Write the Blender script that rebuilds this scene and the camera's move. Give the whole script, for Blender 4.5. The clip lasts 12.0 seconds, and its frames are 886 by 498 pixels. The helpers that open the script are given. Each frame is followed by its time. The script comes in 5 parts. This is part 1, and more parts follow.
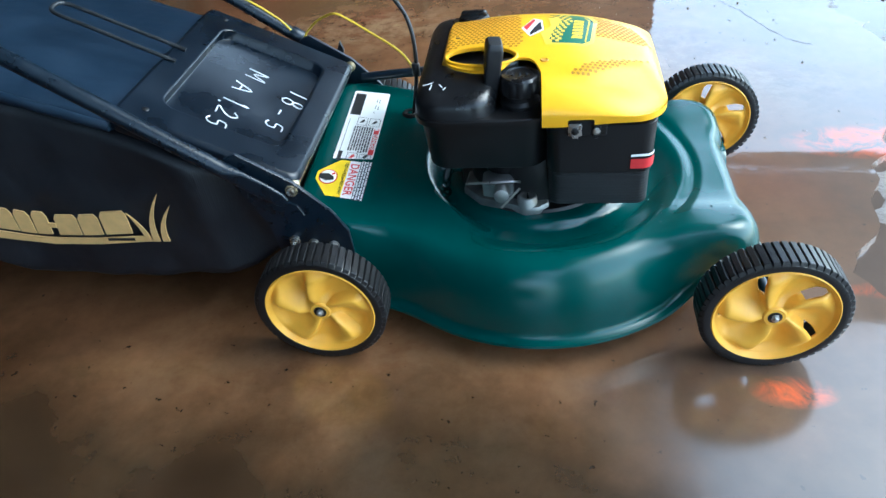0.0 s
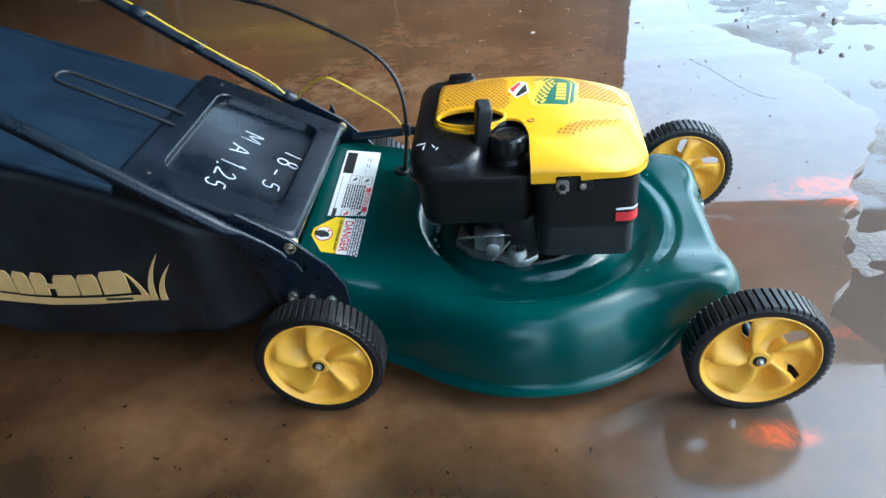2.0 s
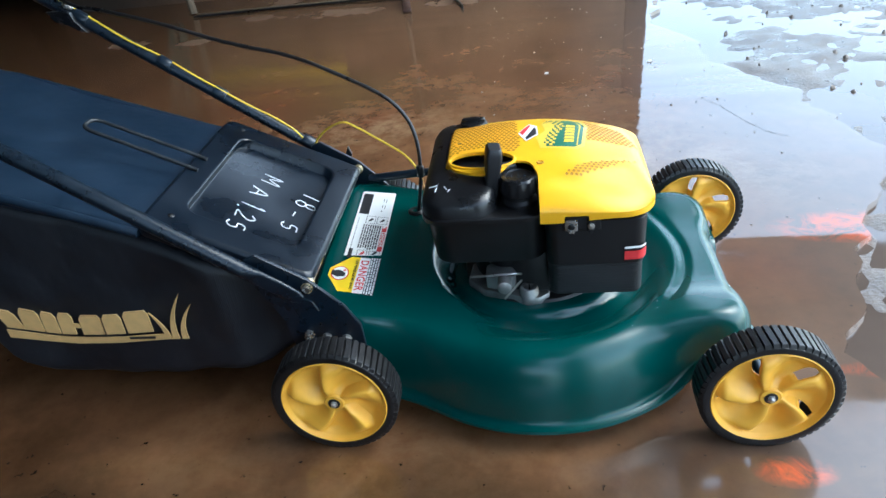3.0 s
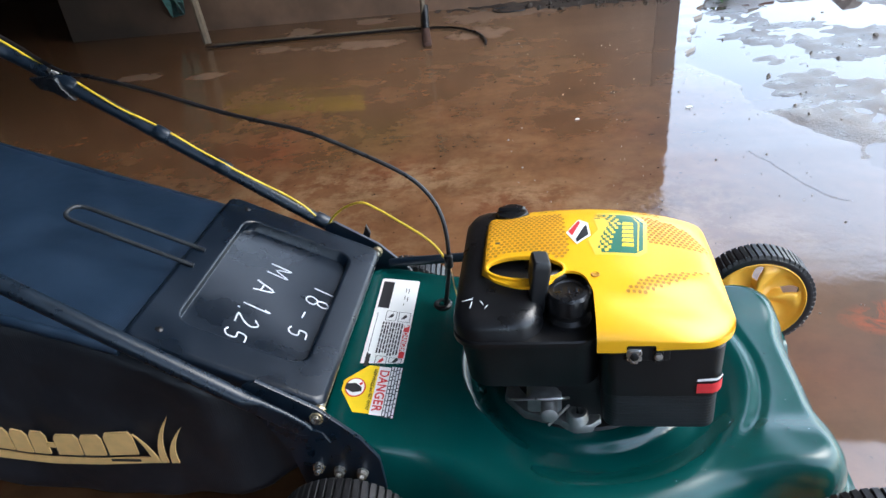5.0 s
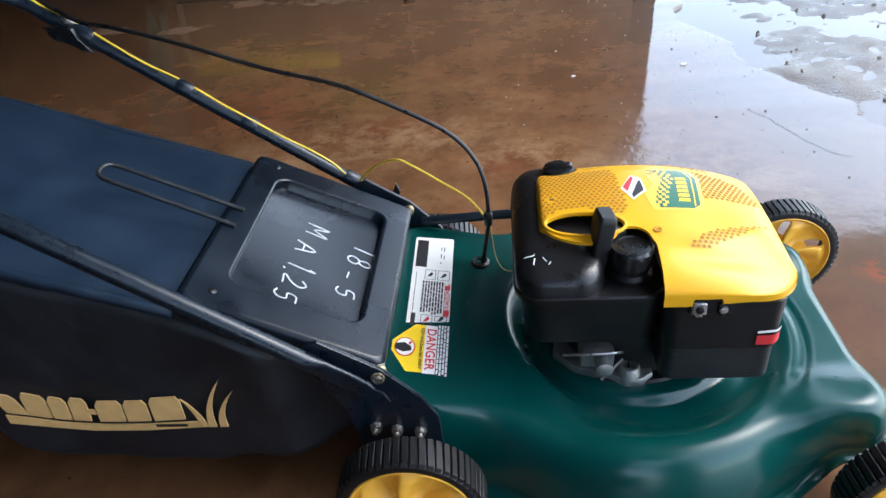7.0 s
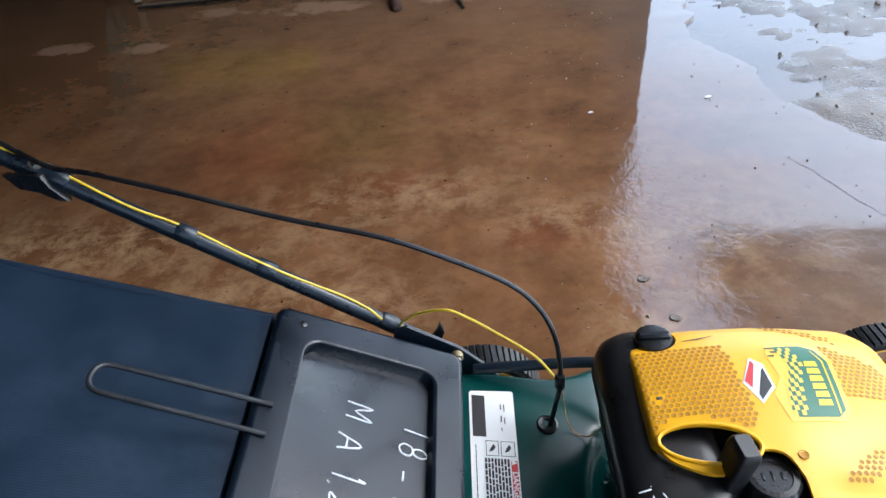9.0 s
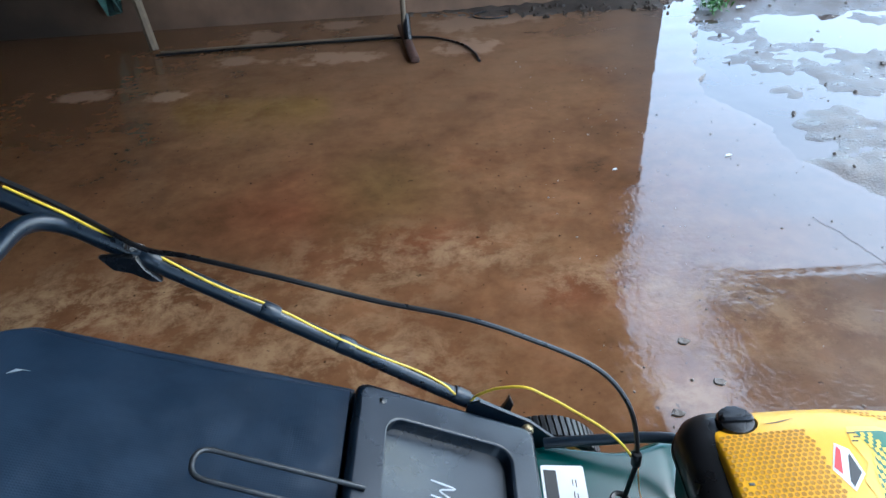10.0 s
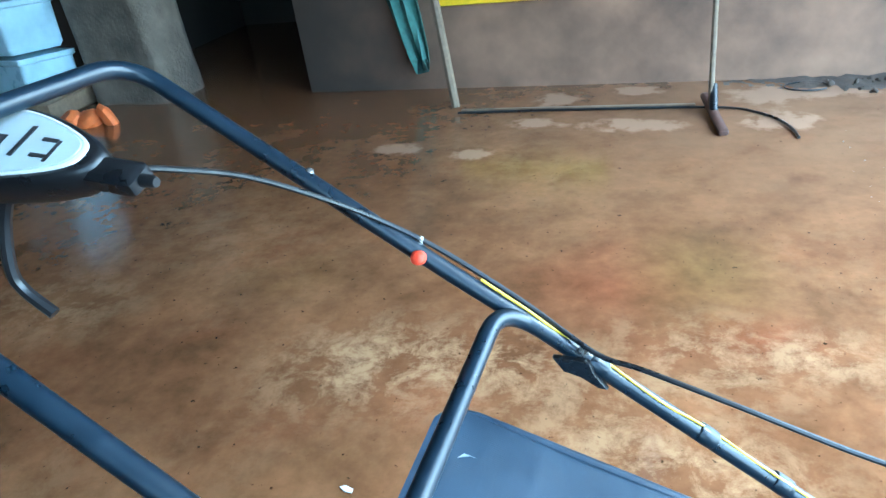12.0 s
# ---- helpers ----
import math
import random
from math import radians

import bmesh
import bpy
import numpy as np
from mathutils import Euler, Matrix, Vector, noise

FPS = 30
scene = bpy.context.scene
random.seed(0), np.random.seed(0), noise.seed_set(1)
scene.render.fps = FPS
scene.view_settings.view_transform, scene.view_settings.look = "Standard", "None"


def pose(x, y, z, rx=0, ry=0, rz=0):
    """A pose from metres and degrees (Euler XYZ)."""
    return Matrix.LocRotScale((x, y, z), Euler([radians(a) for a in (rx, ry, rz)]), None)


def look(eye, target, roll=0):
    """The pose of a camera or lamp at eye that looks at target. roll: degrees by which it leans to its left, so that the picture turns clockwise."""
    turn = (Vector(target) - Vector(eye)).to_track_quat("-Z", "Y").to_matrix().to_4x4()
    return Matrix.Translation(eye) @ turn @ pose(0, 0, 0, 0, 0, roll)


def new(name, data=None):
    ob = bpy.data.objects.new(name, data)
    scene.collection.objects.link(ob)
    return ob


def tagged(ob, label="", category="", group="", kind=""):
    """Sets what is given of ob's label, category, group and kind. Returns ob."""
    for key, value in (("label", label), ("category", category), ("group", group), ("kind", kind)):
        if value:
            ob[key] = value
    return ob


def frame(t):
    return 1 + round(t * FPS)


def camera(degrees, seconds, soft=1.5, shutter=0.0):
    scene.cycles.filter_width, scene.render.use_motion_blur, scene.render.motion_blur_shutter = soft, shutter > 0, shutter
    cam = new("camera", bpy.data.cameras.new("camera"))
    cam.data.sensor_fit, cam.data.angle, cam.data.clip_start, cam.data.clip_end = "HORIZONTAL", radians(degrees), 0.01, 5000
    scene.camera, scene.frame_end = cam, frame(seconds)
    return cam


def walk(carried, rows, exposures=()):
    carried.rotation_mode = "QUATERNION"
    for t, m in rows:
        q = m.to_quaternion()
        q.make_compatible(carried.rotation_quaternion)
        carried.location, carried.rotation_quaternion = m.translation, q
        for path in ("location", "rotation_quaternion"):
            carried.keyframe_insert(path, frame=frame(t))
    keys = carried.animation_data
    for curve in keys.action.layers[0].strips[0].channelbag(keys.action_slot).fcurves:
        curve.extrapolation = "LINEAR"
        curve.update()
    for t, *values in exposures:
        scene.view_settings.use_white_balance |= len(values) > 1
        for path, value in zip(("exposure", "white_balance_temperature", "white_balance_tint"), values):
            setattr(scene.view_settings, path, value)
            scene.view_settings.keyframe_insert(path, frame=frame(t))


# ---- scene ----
cam = camera(64.8, 12.0)
PATH = [
    (0, (0.335, -1.016, 0.83), (0.053, 0.509, -0.434), -6.7),
    (0.5, (0.337, -1.049, 0.84), (0.046, 0.509, -0.38), -6.8),
    (1, (0.333, -1.039, 0.842), (0.062, 0.538, -0.359), -6.5),
    (1.5, (0.325, -1.043, 0.851), (0.085, 0.557, -0.325), -6.7),
    (2, (0.316, -1.043, 0.856), (0.096, 0.576, -0.297), -6.2),
    (2.5, (0.32, -1.056, 0.849), (0.086, 0.575, -0.284), -6.3),
    (3, (0.331, -1.061, 0.875), (0.058, 0.611, -0.189), -7.4),
    (3.5, (0.338, -0.967, 0.892), (-0.013, 0.734, -0.099), -8.1),
    (5.3, (0.244, -0.843, 0.912), (-0.034, 0.849, -0.118), -6.6),
    (5.5, (0.209, -0.846, 0.904), (-0.033, 0.853, -0.123), -5.9),
    (6, (0.181, -0.851, 0.888), (-0.048, 0.804, -0.21), -6.0),
    (6.5, (0.173, -0.85, 0.874), (-0.011, 0.781, -0.268), -5.7),
    (6.7, (0.165, -0.849, 0.885), (-0.024, 0.79, -0.245), -5.7),
    (8.3, (0.031, -0.7, 1.031), (-0.139, 0.889, -0.171), -7.5),
    (8.5, (0.02, -0.617, 1.037), (-0.093, 0.959, -0.189), -5.8),
    (9, (0.012, -0.522, 1.046), (-0.096, 1.061, -0.172), -5.9),
    (9.5, (-0.033, -0.512, 1.085), (-0.16, 1.108, -0.08), -5.6),
    (10, (-0.115, -0.501, 1.119), (-0.177, 1.139, -0.024), -4.5),
    (10.5, (-0.188, -0.492, 1.135), (-0.326, 1.149, 0.001), -5.5),
    (11, (-0.269, -0.487, 1.158), (-0.461, 1.171, 0.056), -5.8),
    (11.5, (-0.369, -0.471, 1.176), (-0.8, 1.179, 0.132), -7.1),
    (12, (-0.431, -0.474, 1.206), (-1.082, 1.146, 0.230), -8.2),
]
EXPO = 0.95
walk(cam, [(t, look(eye, target, roll)) for t, eye, target, roll in PATH], [
    (0.0, EXPO + 0.2, 5450, -5), (1.0, EXPO + 0.12, 5500, -5), (2.5, EXPO + 0.05, 5600, -3), (3.5, EXPO, 5850, 1), (5.5, EXPO, 6150, 7), (9.0, EXPO - 0.18, 6100, 7), (9.5, EXPO - 0.10, 5700, 4), (10.0, EXPO - 0.06, 5450, 1), (10.5, EXPO + 0.09, 5200, -2), (11.0, EXPO + 0.32, 5100, -2), (11.5, EXPO + 0.88, 5000, -6), (12.0, EXPO + 1.72, 4700, -13)])

# ---------------------------------------------------------------- world and light
world = bpy.data.worlds.new("overcast_sky")
scene.world = world
world.use_nodes = True
wn = world.node_tree
sky = wn.nodes.new("ShaderNodeTexSky")
sky.sky_type, sky.sun_disc = "NISHITA", False
sky.sun_elevation, sky.sun_rotation = radians(48), radians(75)
sky.air_density, sky.dust_density, sky.ozone_density = 1.0, 1.5, 1.5
cloud = wn.nodes.new("ShaderNodeHueSaturation")
cloud.inputs["Saturation"].default_value = 0.66      # thin cloud
wn.links.new(sky.outputs[0], cloud.inputs["Color"])
wn.links.new(cloud.outputs[0], wn.nodes["Background"].inputs[0])
wn.nodes["Background"].inputs[1].default_value = 0.42

sun = new("sun", bpy.data.lights.new("sun", "SUN"))
sun.data.energy, sun.data.angle, sun.data.color = 0.5, radians(30), (1.0, 0.97, 0.93)
sun.matrix_world = look((6, 1.6, 6.7), (0, 0, 0))

# ---------------------------------------------------------------- materials


def mat(name, color, rough=0.5, metal=0.0, var=0.15, scale=30.0, bump=0.0, bscale=200.0, coat=0.0, tint=None, spec=0.5, rvar=0.1, big=3.0, bdist=0.002):
    """A surface with large and small variation of colour and gloss, and a fine relief."""
    m = bpy.data.materials.new(name)
    m.use_nodes = True
    n, l = m.node_tree.nodes, m.node_tree.links
    b = n["Principled BSDF"]
    tc = n.new("ShaderNodeTexCoord")
    n1, n2 = n.new("ShaderNodeTexNoise"), n.new("ShaderNodeTexNoise")
    n1.inputs["Scale"].default_value, n1.inputs["Detail"].default_value = scale, 6
    n2.inputs["Scale"].default_value, n2.inputs["Detail"].default_value = big, 4
    for q in (n1, n2):
        l.new(tc.outputs["Object"], q.inputs["Vector"])
    add = n.new("ShaderNodeMath")
    add.operation = "ADD"
    l.new(n1.outputs["Fac"], add.inputs[0]), l.new(n2.outputs["Fac"], add.inputs[1])
    ramp = n.new("ShaderNodeValToRGB")
    half = n.new("ShaderNodeMath")
    half.operation, half.inputs[1].default_value = "MULTIPLY", 0.5
    l.new(add.outputs[0], half.inputs[0]), l.new(half.outputs[0], ramp.inputs[0])
    c2 = tint or tuple(c * (1 - var) for c in color)
    c3 = tuple(min(1, c * (1 + var * 0.6)) for c in color)
    ramp.color_ramp.elements[0].position, ramp.color_ramp.elements[1].position = 0.36, 0.64
    ramp.color_ramp.elements[0].color, ramp.color_ramp.elements[1].color = (*c2, 1), (*c3, 1)
    l.new(ramp.outputs[0], b.inputs["Base Color"])
    rr = n.new("ShaderNodeMapRange")
    rr.inputs[3].default_value, rr.inputs[4].default_value = max(0.02, rough - rvar), min(1, rough + rvar)
    rr.inputs[1].default_value, rr.inputs[2].default_value = 0.35, 0.65
    l.new(half.outputs[0], rr.inputs[0]), l.new(rr.outputs[0], b.inputs["Roughness"])
    b.inputs["Metallic"].default_value = metal
    b.inputs["Specular IOR Level"].default_value = spec
    b.inputs["Coat Weight"].default_value, b.inputs["Coat Roughness"].default_value = coat, 0.17
    if bump:
        n3, bp = n.new("ShaderNodeTexNoise"), n.new("ShaderNodeBump")
        n3.inputs["Scale"].default_value, n3.inputs["Detail"].default_value = bscale, 5
        l.new(tc.outputs["Object"], n3.inputs["Vector"])
        bp.inputs["Strength"].default_value, bp.inputs["Distance"].default_value = bump, bdist
        l.new(n3.outputs["Fac"], bp.inputs["Height"]), l.new(bp.outputs[0], b.inputs["Normal"])
    return m


def weave(name, color, rough, pitch, spec=0.5):
    """Woven coated cloth: two crossed sets of threads and soft creases."""
    m = mat(name, color, rough, 0, 0.3, 14, 0.0, spec=spec)
    n, l = m.node_tree.nodes, m.node_tree.links
    tc = n.new("ShaderNodeTexCoord")
    w1, w2 = n.new("ShaderNodeTexWave"), n.new("ShaderNodeTexWave")
    w1.bands_direction, w2.bands_direction = "X", "Y"
    for w in (w1, w2):
        w.inputs["Scale"].default_value = 0.314 / pitch
        w.inputs["Distortion"].default_value = 0.4
        l.new(tc.outputs["Object"], w.inputs["Vector"])
    a = n.new("ShaderNodeMath")
    a.operation = "MULTIPLY"
    l.new(w1.outputs["Fac"], a.inputs[0]), l.new(w2.outputs["Fac"], a.inputs[1])
    b1, b2, cr = n.new("ShaderNodeBump"), n.new("ShaderNodeBump"), n.new("ShaderNodeTexNoise")
    cr.inputs["Scale"].default_value, cr.inputs["Detail"].default_value = 9, 3
    l.new(tc.outputs["Object"], cr.inputs["Vector"])
    b1.inputs["Strength"].default_value, b1.inputs["Distance"].default_value = 0.20, 0.0006
    b2.inputs["Strength"].default_value, b2.inputs["Distance"].default_value = 0.35, 0.02
    l.new(a.outputs[0], b1.inputs["Height"]), l.new(cr.outputs["Fac"], b2.inputs["Height"])
    l.new(b2.outputs[0], b1.inputs["Normal"]), l.new(b1.outputs[0], n["Principled BSDF"].inputs["Normal"])
    return m


def floor_material(name):
    """Old stained concrete under a thin film of rain water, with drier and pitted patches."""
    m = bpy.data.materials.new(name)
    m.use_nodes = True
    n, l = m.node_tree.nodes, m.node_tree.links
    b = n["Principled BSDF"]
    tc = n.new("ShaderNodeTexCoord")
    pos = tc.outputs["Object"]

    def noise_tex(scale, detail=6, rough=0.6, warp=0.0):
        q = n.new("ShaderNodeTexNoise")
        q.inputs["Scale"].default_value, q.inputs["Detail"].default_value = scale, detail
        q.inputs["Roughness"].default_value, q.inputs["Distortion"].default_value = rough, warp
        l.new(pos, q.inputs["Vector"])
        return q.outputs["Fac"]

    def ramp(src, *stops):
        r = n.new("ShaderNodeValToRGB")
        e = r.color_ramp.elements
        while len(e) < len(stops):
            e.new(0.5)
        for k, (p, c) in enumerate(stops):
            e[k].position, e[k].color = p, (*c, 1) if len(c) == 3 else c
        l.new(src, r.inputs[0])
        return r.outputs[0]

    def mix(f, a, c, kind="MIX"):
        q = n.new("ShaderNodeMix")
        q.data_type, q.blend_type = "RGBA", kind
        for k, v in ((0, f), (6, a), (7, c)):
            if hasattr(v, "links"):
                l.new(v, q.inputs[k])
            else:
                q.inputs[k].default_value = v
        return q.outputs[2]

    def grey(v):
        return (v, v, v)

    def spots(places, soft):
        out = None
        for x0, y0, sx, sy in places:
            v = n.new("ShaderNodeVectorMath")
            v.operation, v.inputs[1].default_value = "SUBTRACT", (x0, y0, 0)
            l.new(pos, v.inputs[0])
            v2 = n.new("ShaderNodeVectorMath")
            v2.operation, v2.inputs[1].default_value = "MULTIPLY", (sx, sy, 0)
            l.new(v.outputs[0], v2.inputs[0])
            ln = n.new("ShaderNodeVectorMath")
            ln.operation = "LENGTH"
            l.new(v2.outputs[0], ln.inputs[0])
            g = ramp(ln.outputs["Value"], (soft, grey(1)), (0.95, grey(0)))
            out = g if out is None else mix(1.0, out, g, "ADD")
        return out

    base = ramp(noise_tex(1.3, 6, 0.6, 0.0), (0.28, (0.100, 0.044, 0.020)), (0.45, (0.145, 0.066, 0.029)), (0.58, (0.172, 0.083, 0.037)), (0.75, (0.155, 0.078, 0.031)))
    reds = ramp(noise_tex(2.3, 3, 0.5), (0.56, grey(0)), (0.70, grey(0.55)))
    reds = mix(1.0, reds, spots(((-0.64, 1.36, 2.6, 4.0), (-0.25, 1.15, 4.0, 6.0), (0.16, 0.88, 5.0, 8.0), (0.80, 0.20, 5.0, 6.0)), 0.1), "ADD")
    base = mix(mix(1.0, reds, (0.5, 0.5, 0.5, 1), "MULTIPLY"), base, (0.17, 0.050, 0.022, 1))
    # one soft olive spot on the slab
    olive = spots(((-0.37, 1.46, 3.4, 2.4),), 0.1)
    base = mix(mix(1.0, olive, (0.35, 0.35, 0.35, 1), "MULTIPLY"), base, (0.125, 0.092, 0.026, 1))
    cloudy = ramp(noise_tex(4.2, 6, 0.66, 0.15), (0.34, grey(0.70)), (0.66, grey(1.26)))
    base = mix(1.0, base, cloudy, "MULTIPLY")
    fine = ramp(noise_tex(22, 4, 0.6), (0.3, grey(0.88)), (0.7, grey(1.08)))
    base = mix(1.0, base, fine, "MULTIPLY")
    tan = ramp(noise_tex(9, 10, 0.74, 0.25), (0.45, grey(0)), (0.60, grey(0.75)))
    where = mix(1.0, ramp(noise_tex(1.1, 3), (0.46, grey(0)), (0.70, grey(0.36))), spots(((-0.36, 1.04, 2.6, 3.6), (-0.55, 0.70, 2.2, 3.4), (-0.26, 0.60, 3.0, 4.0), (-1.12, 0.95, 2.2, 3.4), (-0.05, 1.10, 4.0, 6.0), (0.20, 0.93, 4.0, 6.0), (0.34, 0.52, 5.0, 6.0), (-1.31, 0.86, 2.6, 3.8), (-0.86, 0.95, 3.0, 5.0), (-2.5, 1.0, 2.2, 3.6), (0.55, 0.80, 3.0, 3.4), (0.85, 0.62, 3.4, 4.0)), 0.1), "ADD")
    tanm = mix(1.0, tan, where, "MULTIPLY")
    base = mix(tanm, base, (0.30, 0.185, 0.098, 1))
    specks = ramp(noise_tex(48, 3, 0.6), (0.28, grey(0.30)), (0.33, grey(1)))
    base = mix(1.0, base, specks, "MULTIPLY")
    # shade painted into the slab's near side, with a noise-broken edge
    near_shade = n.new("ShaderNodeMapRange")
    near_shade.inputs[1].default_value, near_shade.inputs[2].default_value = 0.02, -0.22
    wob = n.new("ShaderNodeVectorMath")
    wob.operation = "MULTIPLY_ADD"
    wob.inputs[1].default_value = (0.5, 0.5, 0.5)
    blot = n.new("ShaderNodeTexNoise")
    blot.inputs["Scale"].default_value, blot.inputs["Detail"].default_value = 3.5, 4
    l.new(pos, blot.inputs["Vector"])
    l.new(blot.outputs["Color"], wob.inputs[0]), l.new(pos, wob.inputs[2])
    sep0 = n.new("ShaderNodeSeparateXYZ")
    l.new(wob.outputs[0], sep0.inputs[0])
    l.new(sep0.outputs[1], near_shade.inputs[0])
    base = mix(near_shade.outputs[0], base, mix(1.0, base, (0.25, 0.30, 0.34, 1), "MULTIPLY"))
    # dry pale patches along the foot of the back wall
    sep = n.new("ShaderNodeSeparateXYZ")
    l.new(pos, sep.inputs[0])
    patchy = spots(((-1.10, 3.12, 4.6, 5.0), (-0.70, 3.25, 4.0, 8.0), (-0.68, 2.74, 2.4, 6.0), (-1.16, 2.77, 4.6, 8.0), (-0.08, 3.14, 3.0, 4.0), (-0.05, 2.78, 3.6, 4.6), (0.28, 3.20, 3.6, 5.0), (-1.75, 2.44, 4.2, 8.0), (-1.36, 2.38, 5.0, 9.0)), 0.0)
    drym = ramp(mix(1.0, patchy, ramp(noise_tex(9, 8, 0.64, 0.2), (0.30, grey(0.2)), (0.70, grey(1))), "MULTIPLY"), (0.20, grey(0)), (0.36, grey(0.70)))
    # the wall's brighter reflection, painted as paler concrete towards it, with darker damp stains
    band = n.new("ShaderNodeMapRange")
    band.inputs[1].default_value, band.inputs[2].default_value = 1.5, 2.7
    l.new(sep.outputs[1], band.inputs[0])
    bandx = n.new("ShaderNodeMapRange")
    bandx.inputs[1].default_value, bandx.inputs[2].default_value = -1.6, -0.3
    l.new(sep.outputs[0], bandx.inputs[0])
    worn = mix(1.0, mix(1.0, band.outputs[0], bandx.outputs[0], "MULTIPLY"), ramp(noise_tex(3.2, 6, 0.6), (0.30, grey(0.25)), (0.62, grey(0.75))), "MULTIPLY")
    base = mix(worn, base, (0.245, 0.138, 0.073, 1))
    base = mix(drym, base, (0.37, 0.232, 0.150, 1))
    damp = spots(((0.42, 2.90, 3.6, 5.0), (-0.05, 2.18, 6.0, 10.0)), 0.3)
    damp = mix(1.0, damp, ramp(noise_tex(5, 6, 0.6, 0.2), (0.42, grey(0)), (0.58, grey(0.5))), "MULTIPLY")
    base = mix(damp, base, (0.085, 0.040, 0.021, 1))
    # greyer base colour towards the open side
    greyer = n.new("ShaderNodeMapRange")
    greyer.inputs[1].default_value, greyer.inputs[2].default_value, greyer.inputs[4].default_value = 0.62, 1.20, 0.65
    l.new(sep0.outputs[0], greyer.inputs[0])
    base = mix(greyer.outputs[0], base, (0.115, 0.100, 0.088, 1))
    # orange paint smeared on the ground near the front wheel
    smear = spots(((0.69, -0.335, 15.0, 30.0), (1.02, 0.34, 5.0, 13.0), (0.98, -0.12, 5.5, 34.0)), 0.35)
    smear = mix(1.0, smear, ramp(noise_tex(17, 5, 0.7, 1.0), (0.40, grey(0)), (0.62, grey(1))), "MULTIPLY")
    base = mix(smear, base, (0.60, 0.11, 0.04, 1))
    l.new(base, b.inputs["Base Color"])
    wet = ramp(noise_tex(1.7, 5, 0.6, 0.0), (0.36, grey(0.015)), (0.58, grey(0.03)), (0.80, grey(0.10)))
    wet = mix(1.0, wet, ramp(noise_tex(45, 4), (0.45, grey(0)), (0.75, grey(0.04))), "ADD")
    # less water under the roof, more towards the open side
    inner = n.new("ShaderNodeMapRange")
    inner.interpolation_type = "SMOOTHSTEP"
    inner.inputs[1].default_value, inner.inputs[2].default_value = 0.45, -0.9
    inner.inputs[3].default_value, inner.inputs[4].default_value = 0.0, 0.11
    l.new(sep.outputs[0], inner.inputs[0])
    wet = mix(1.0, wet, inner.outputs[0], "ADD")
    # a scuffed, half-dry place beside the mower
    scuff = mix(1.0, spots(((0.55, -0.40, 2.4, 3.2), (0.15, -0.55, 1.8, 3.4), (0.78, 0.62, 2.6, 3.2), (0.42, 0.84, 5.0, 5.0)), 0.2), (0.12, 0.12, 0.12, 1), "MULTIPLY")
    wet = mix(1.0, wet, scuff, "ADD")
    wet = mix(drym, wet, (0.255, 0.255, 0.255, 1))
    l.new(wet, b.inputs["Roughness"])
    b.inputs["IOR"].default_value = 1.68
    h1, h2 = n.new("ShaderNodeBump"), n.new("ShaderNodeBump")
    h1.inputs["Strength"].default_value, h1.inputs["Distance"].default_value = 0.025, 0.010
    h2.inputs["Strength"].default_value, h2.inputs["Distance"].default_value = 0.17, 0.002
    l.new(noise_tex(5, 4), h1.inputs["Height"])
    pits = ramp(noise_tex(46, 5, 0.55, 0.6), (0.34, grey(0)), (0.62, grey(1)))
    rough_at = mix(1.0, ramp(noise_tex(3.4, 5, 0.65), (0.44, grey(0.05)), (0.60, grey(1))), mix(1.0, spots(((0.36, 1.15, 3.4, 1.9), (0.34, 1.50, 6.0, 3.5), (0.45, 0.90, 3.4, 3.0), (0.19, 0.93, 5.0, 6.0), (0.30, 0.60, 1.9, 2.4), (0.75, 0.62, 2.2, 3.2), (0.40, 0.35, 2.2, 3.4)), 0.2), (0.05, 0.05, 0.05, 1), "ADD"), "MULTIPLY")
    pits = mix(rough_at, mix(0.03, (1, 1, 1, 1), pits), pits)
    l.new(pits, h2.inputs["Height"])
    l.new(h1.outputs[0], h2.inputs["Normal"]), l.new(h2.outputs[0], b.inputs["Normal"])
    return m


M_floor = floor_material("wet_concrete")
M_mud = mat("wet_mud", (0.140, 0.112, 0.092), 0.36, 0, 0.40, 20, 0.6, 110, big=4, rvar=0.2, bdist=0.005)
M_water = mat("puddle_water", (0.10, 0.075, 0.06), 0.03, 0, 0.2, 3, 0.03, 8, rvar=0.02, spec=0.75)
M_wall = mat("stained_plaster", (0.225, 0.126, 0.076), 0.85, 0, 0.55, 4, 0.15, 28, big=0.9, bdist=0.008)
wn, wl = M_wall.node_tree.nodes, M_wall.node_tree.links
w_pos, w_sep, w_noise, w_edge, w_mix = (wn.new("ShaderNode" + k) for k in ("TexCoord", "SeparateXYZ", "TexNoise", "MapRange", "Mix"))
# plaster darkens towards the doorway, along a noise-broken line
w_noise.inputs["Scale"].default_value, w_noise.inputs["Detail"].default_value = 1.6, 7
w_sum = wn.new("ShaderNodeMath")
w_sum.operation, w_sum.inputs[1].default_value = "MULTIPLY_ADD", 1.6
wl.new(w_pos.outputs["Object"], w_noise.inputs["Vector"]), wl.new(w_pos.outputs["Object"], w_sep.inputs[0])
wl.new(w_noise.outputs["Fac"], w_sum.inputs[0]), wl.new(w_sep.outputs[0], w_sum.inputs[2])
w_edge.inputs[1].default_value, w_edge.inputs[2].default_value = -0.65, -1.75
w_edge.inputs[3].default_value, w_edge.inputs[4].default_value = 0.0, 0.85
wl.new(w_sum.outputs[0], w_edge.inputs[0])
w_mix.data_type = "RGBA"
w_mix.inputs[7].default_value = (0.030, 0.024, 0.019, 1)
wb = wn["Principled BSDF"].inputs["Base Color"]
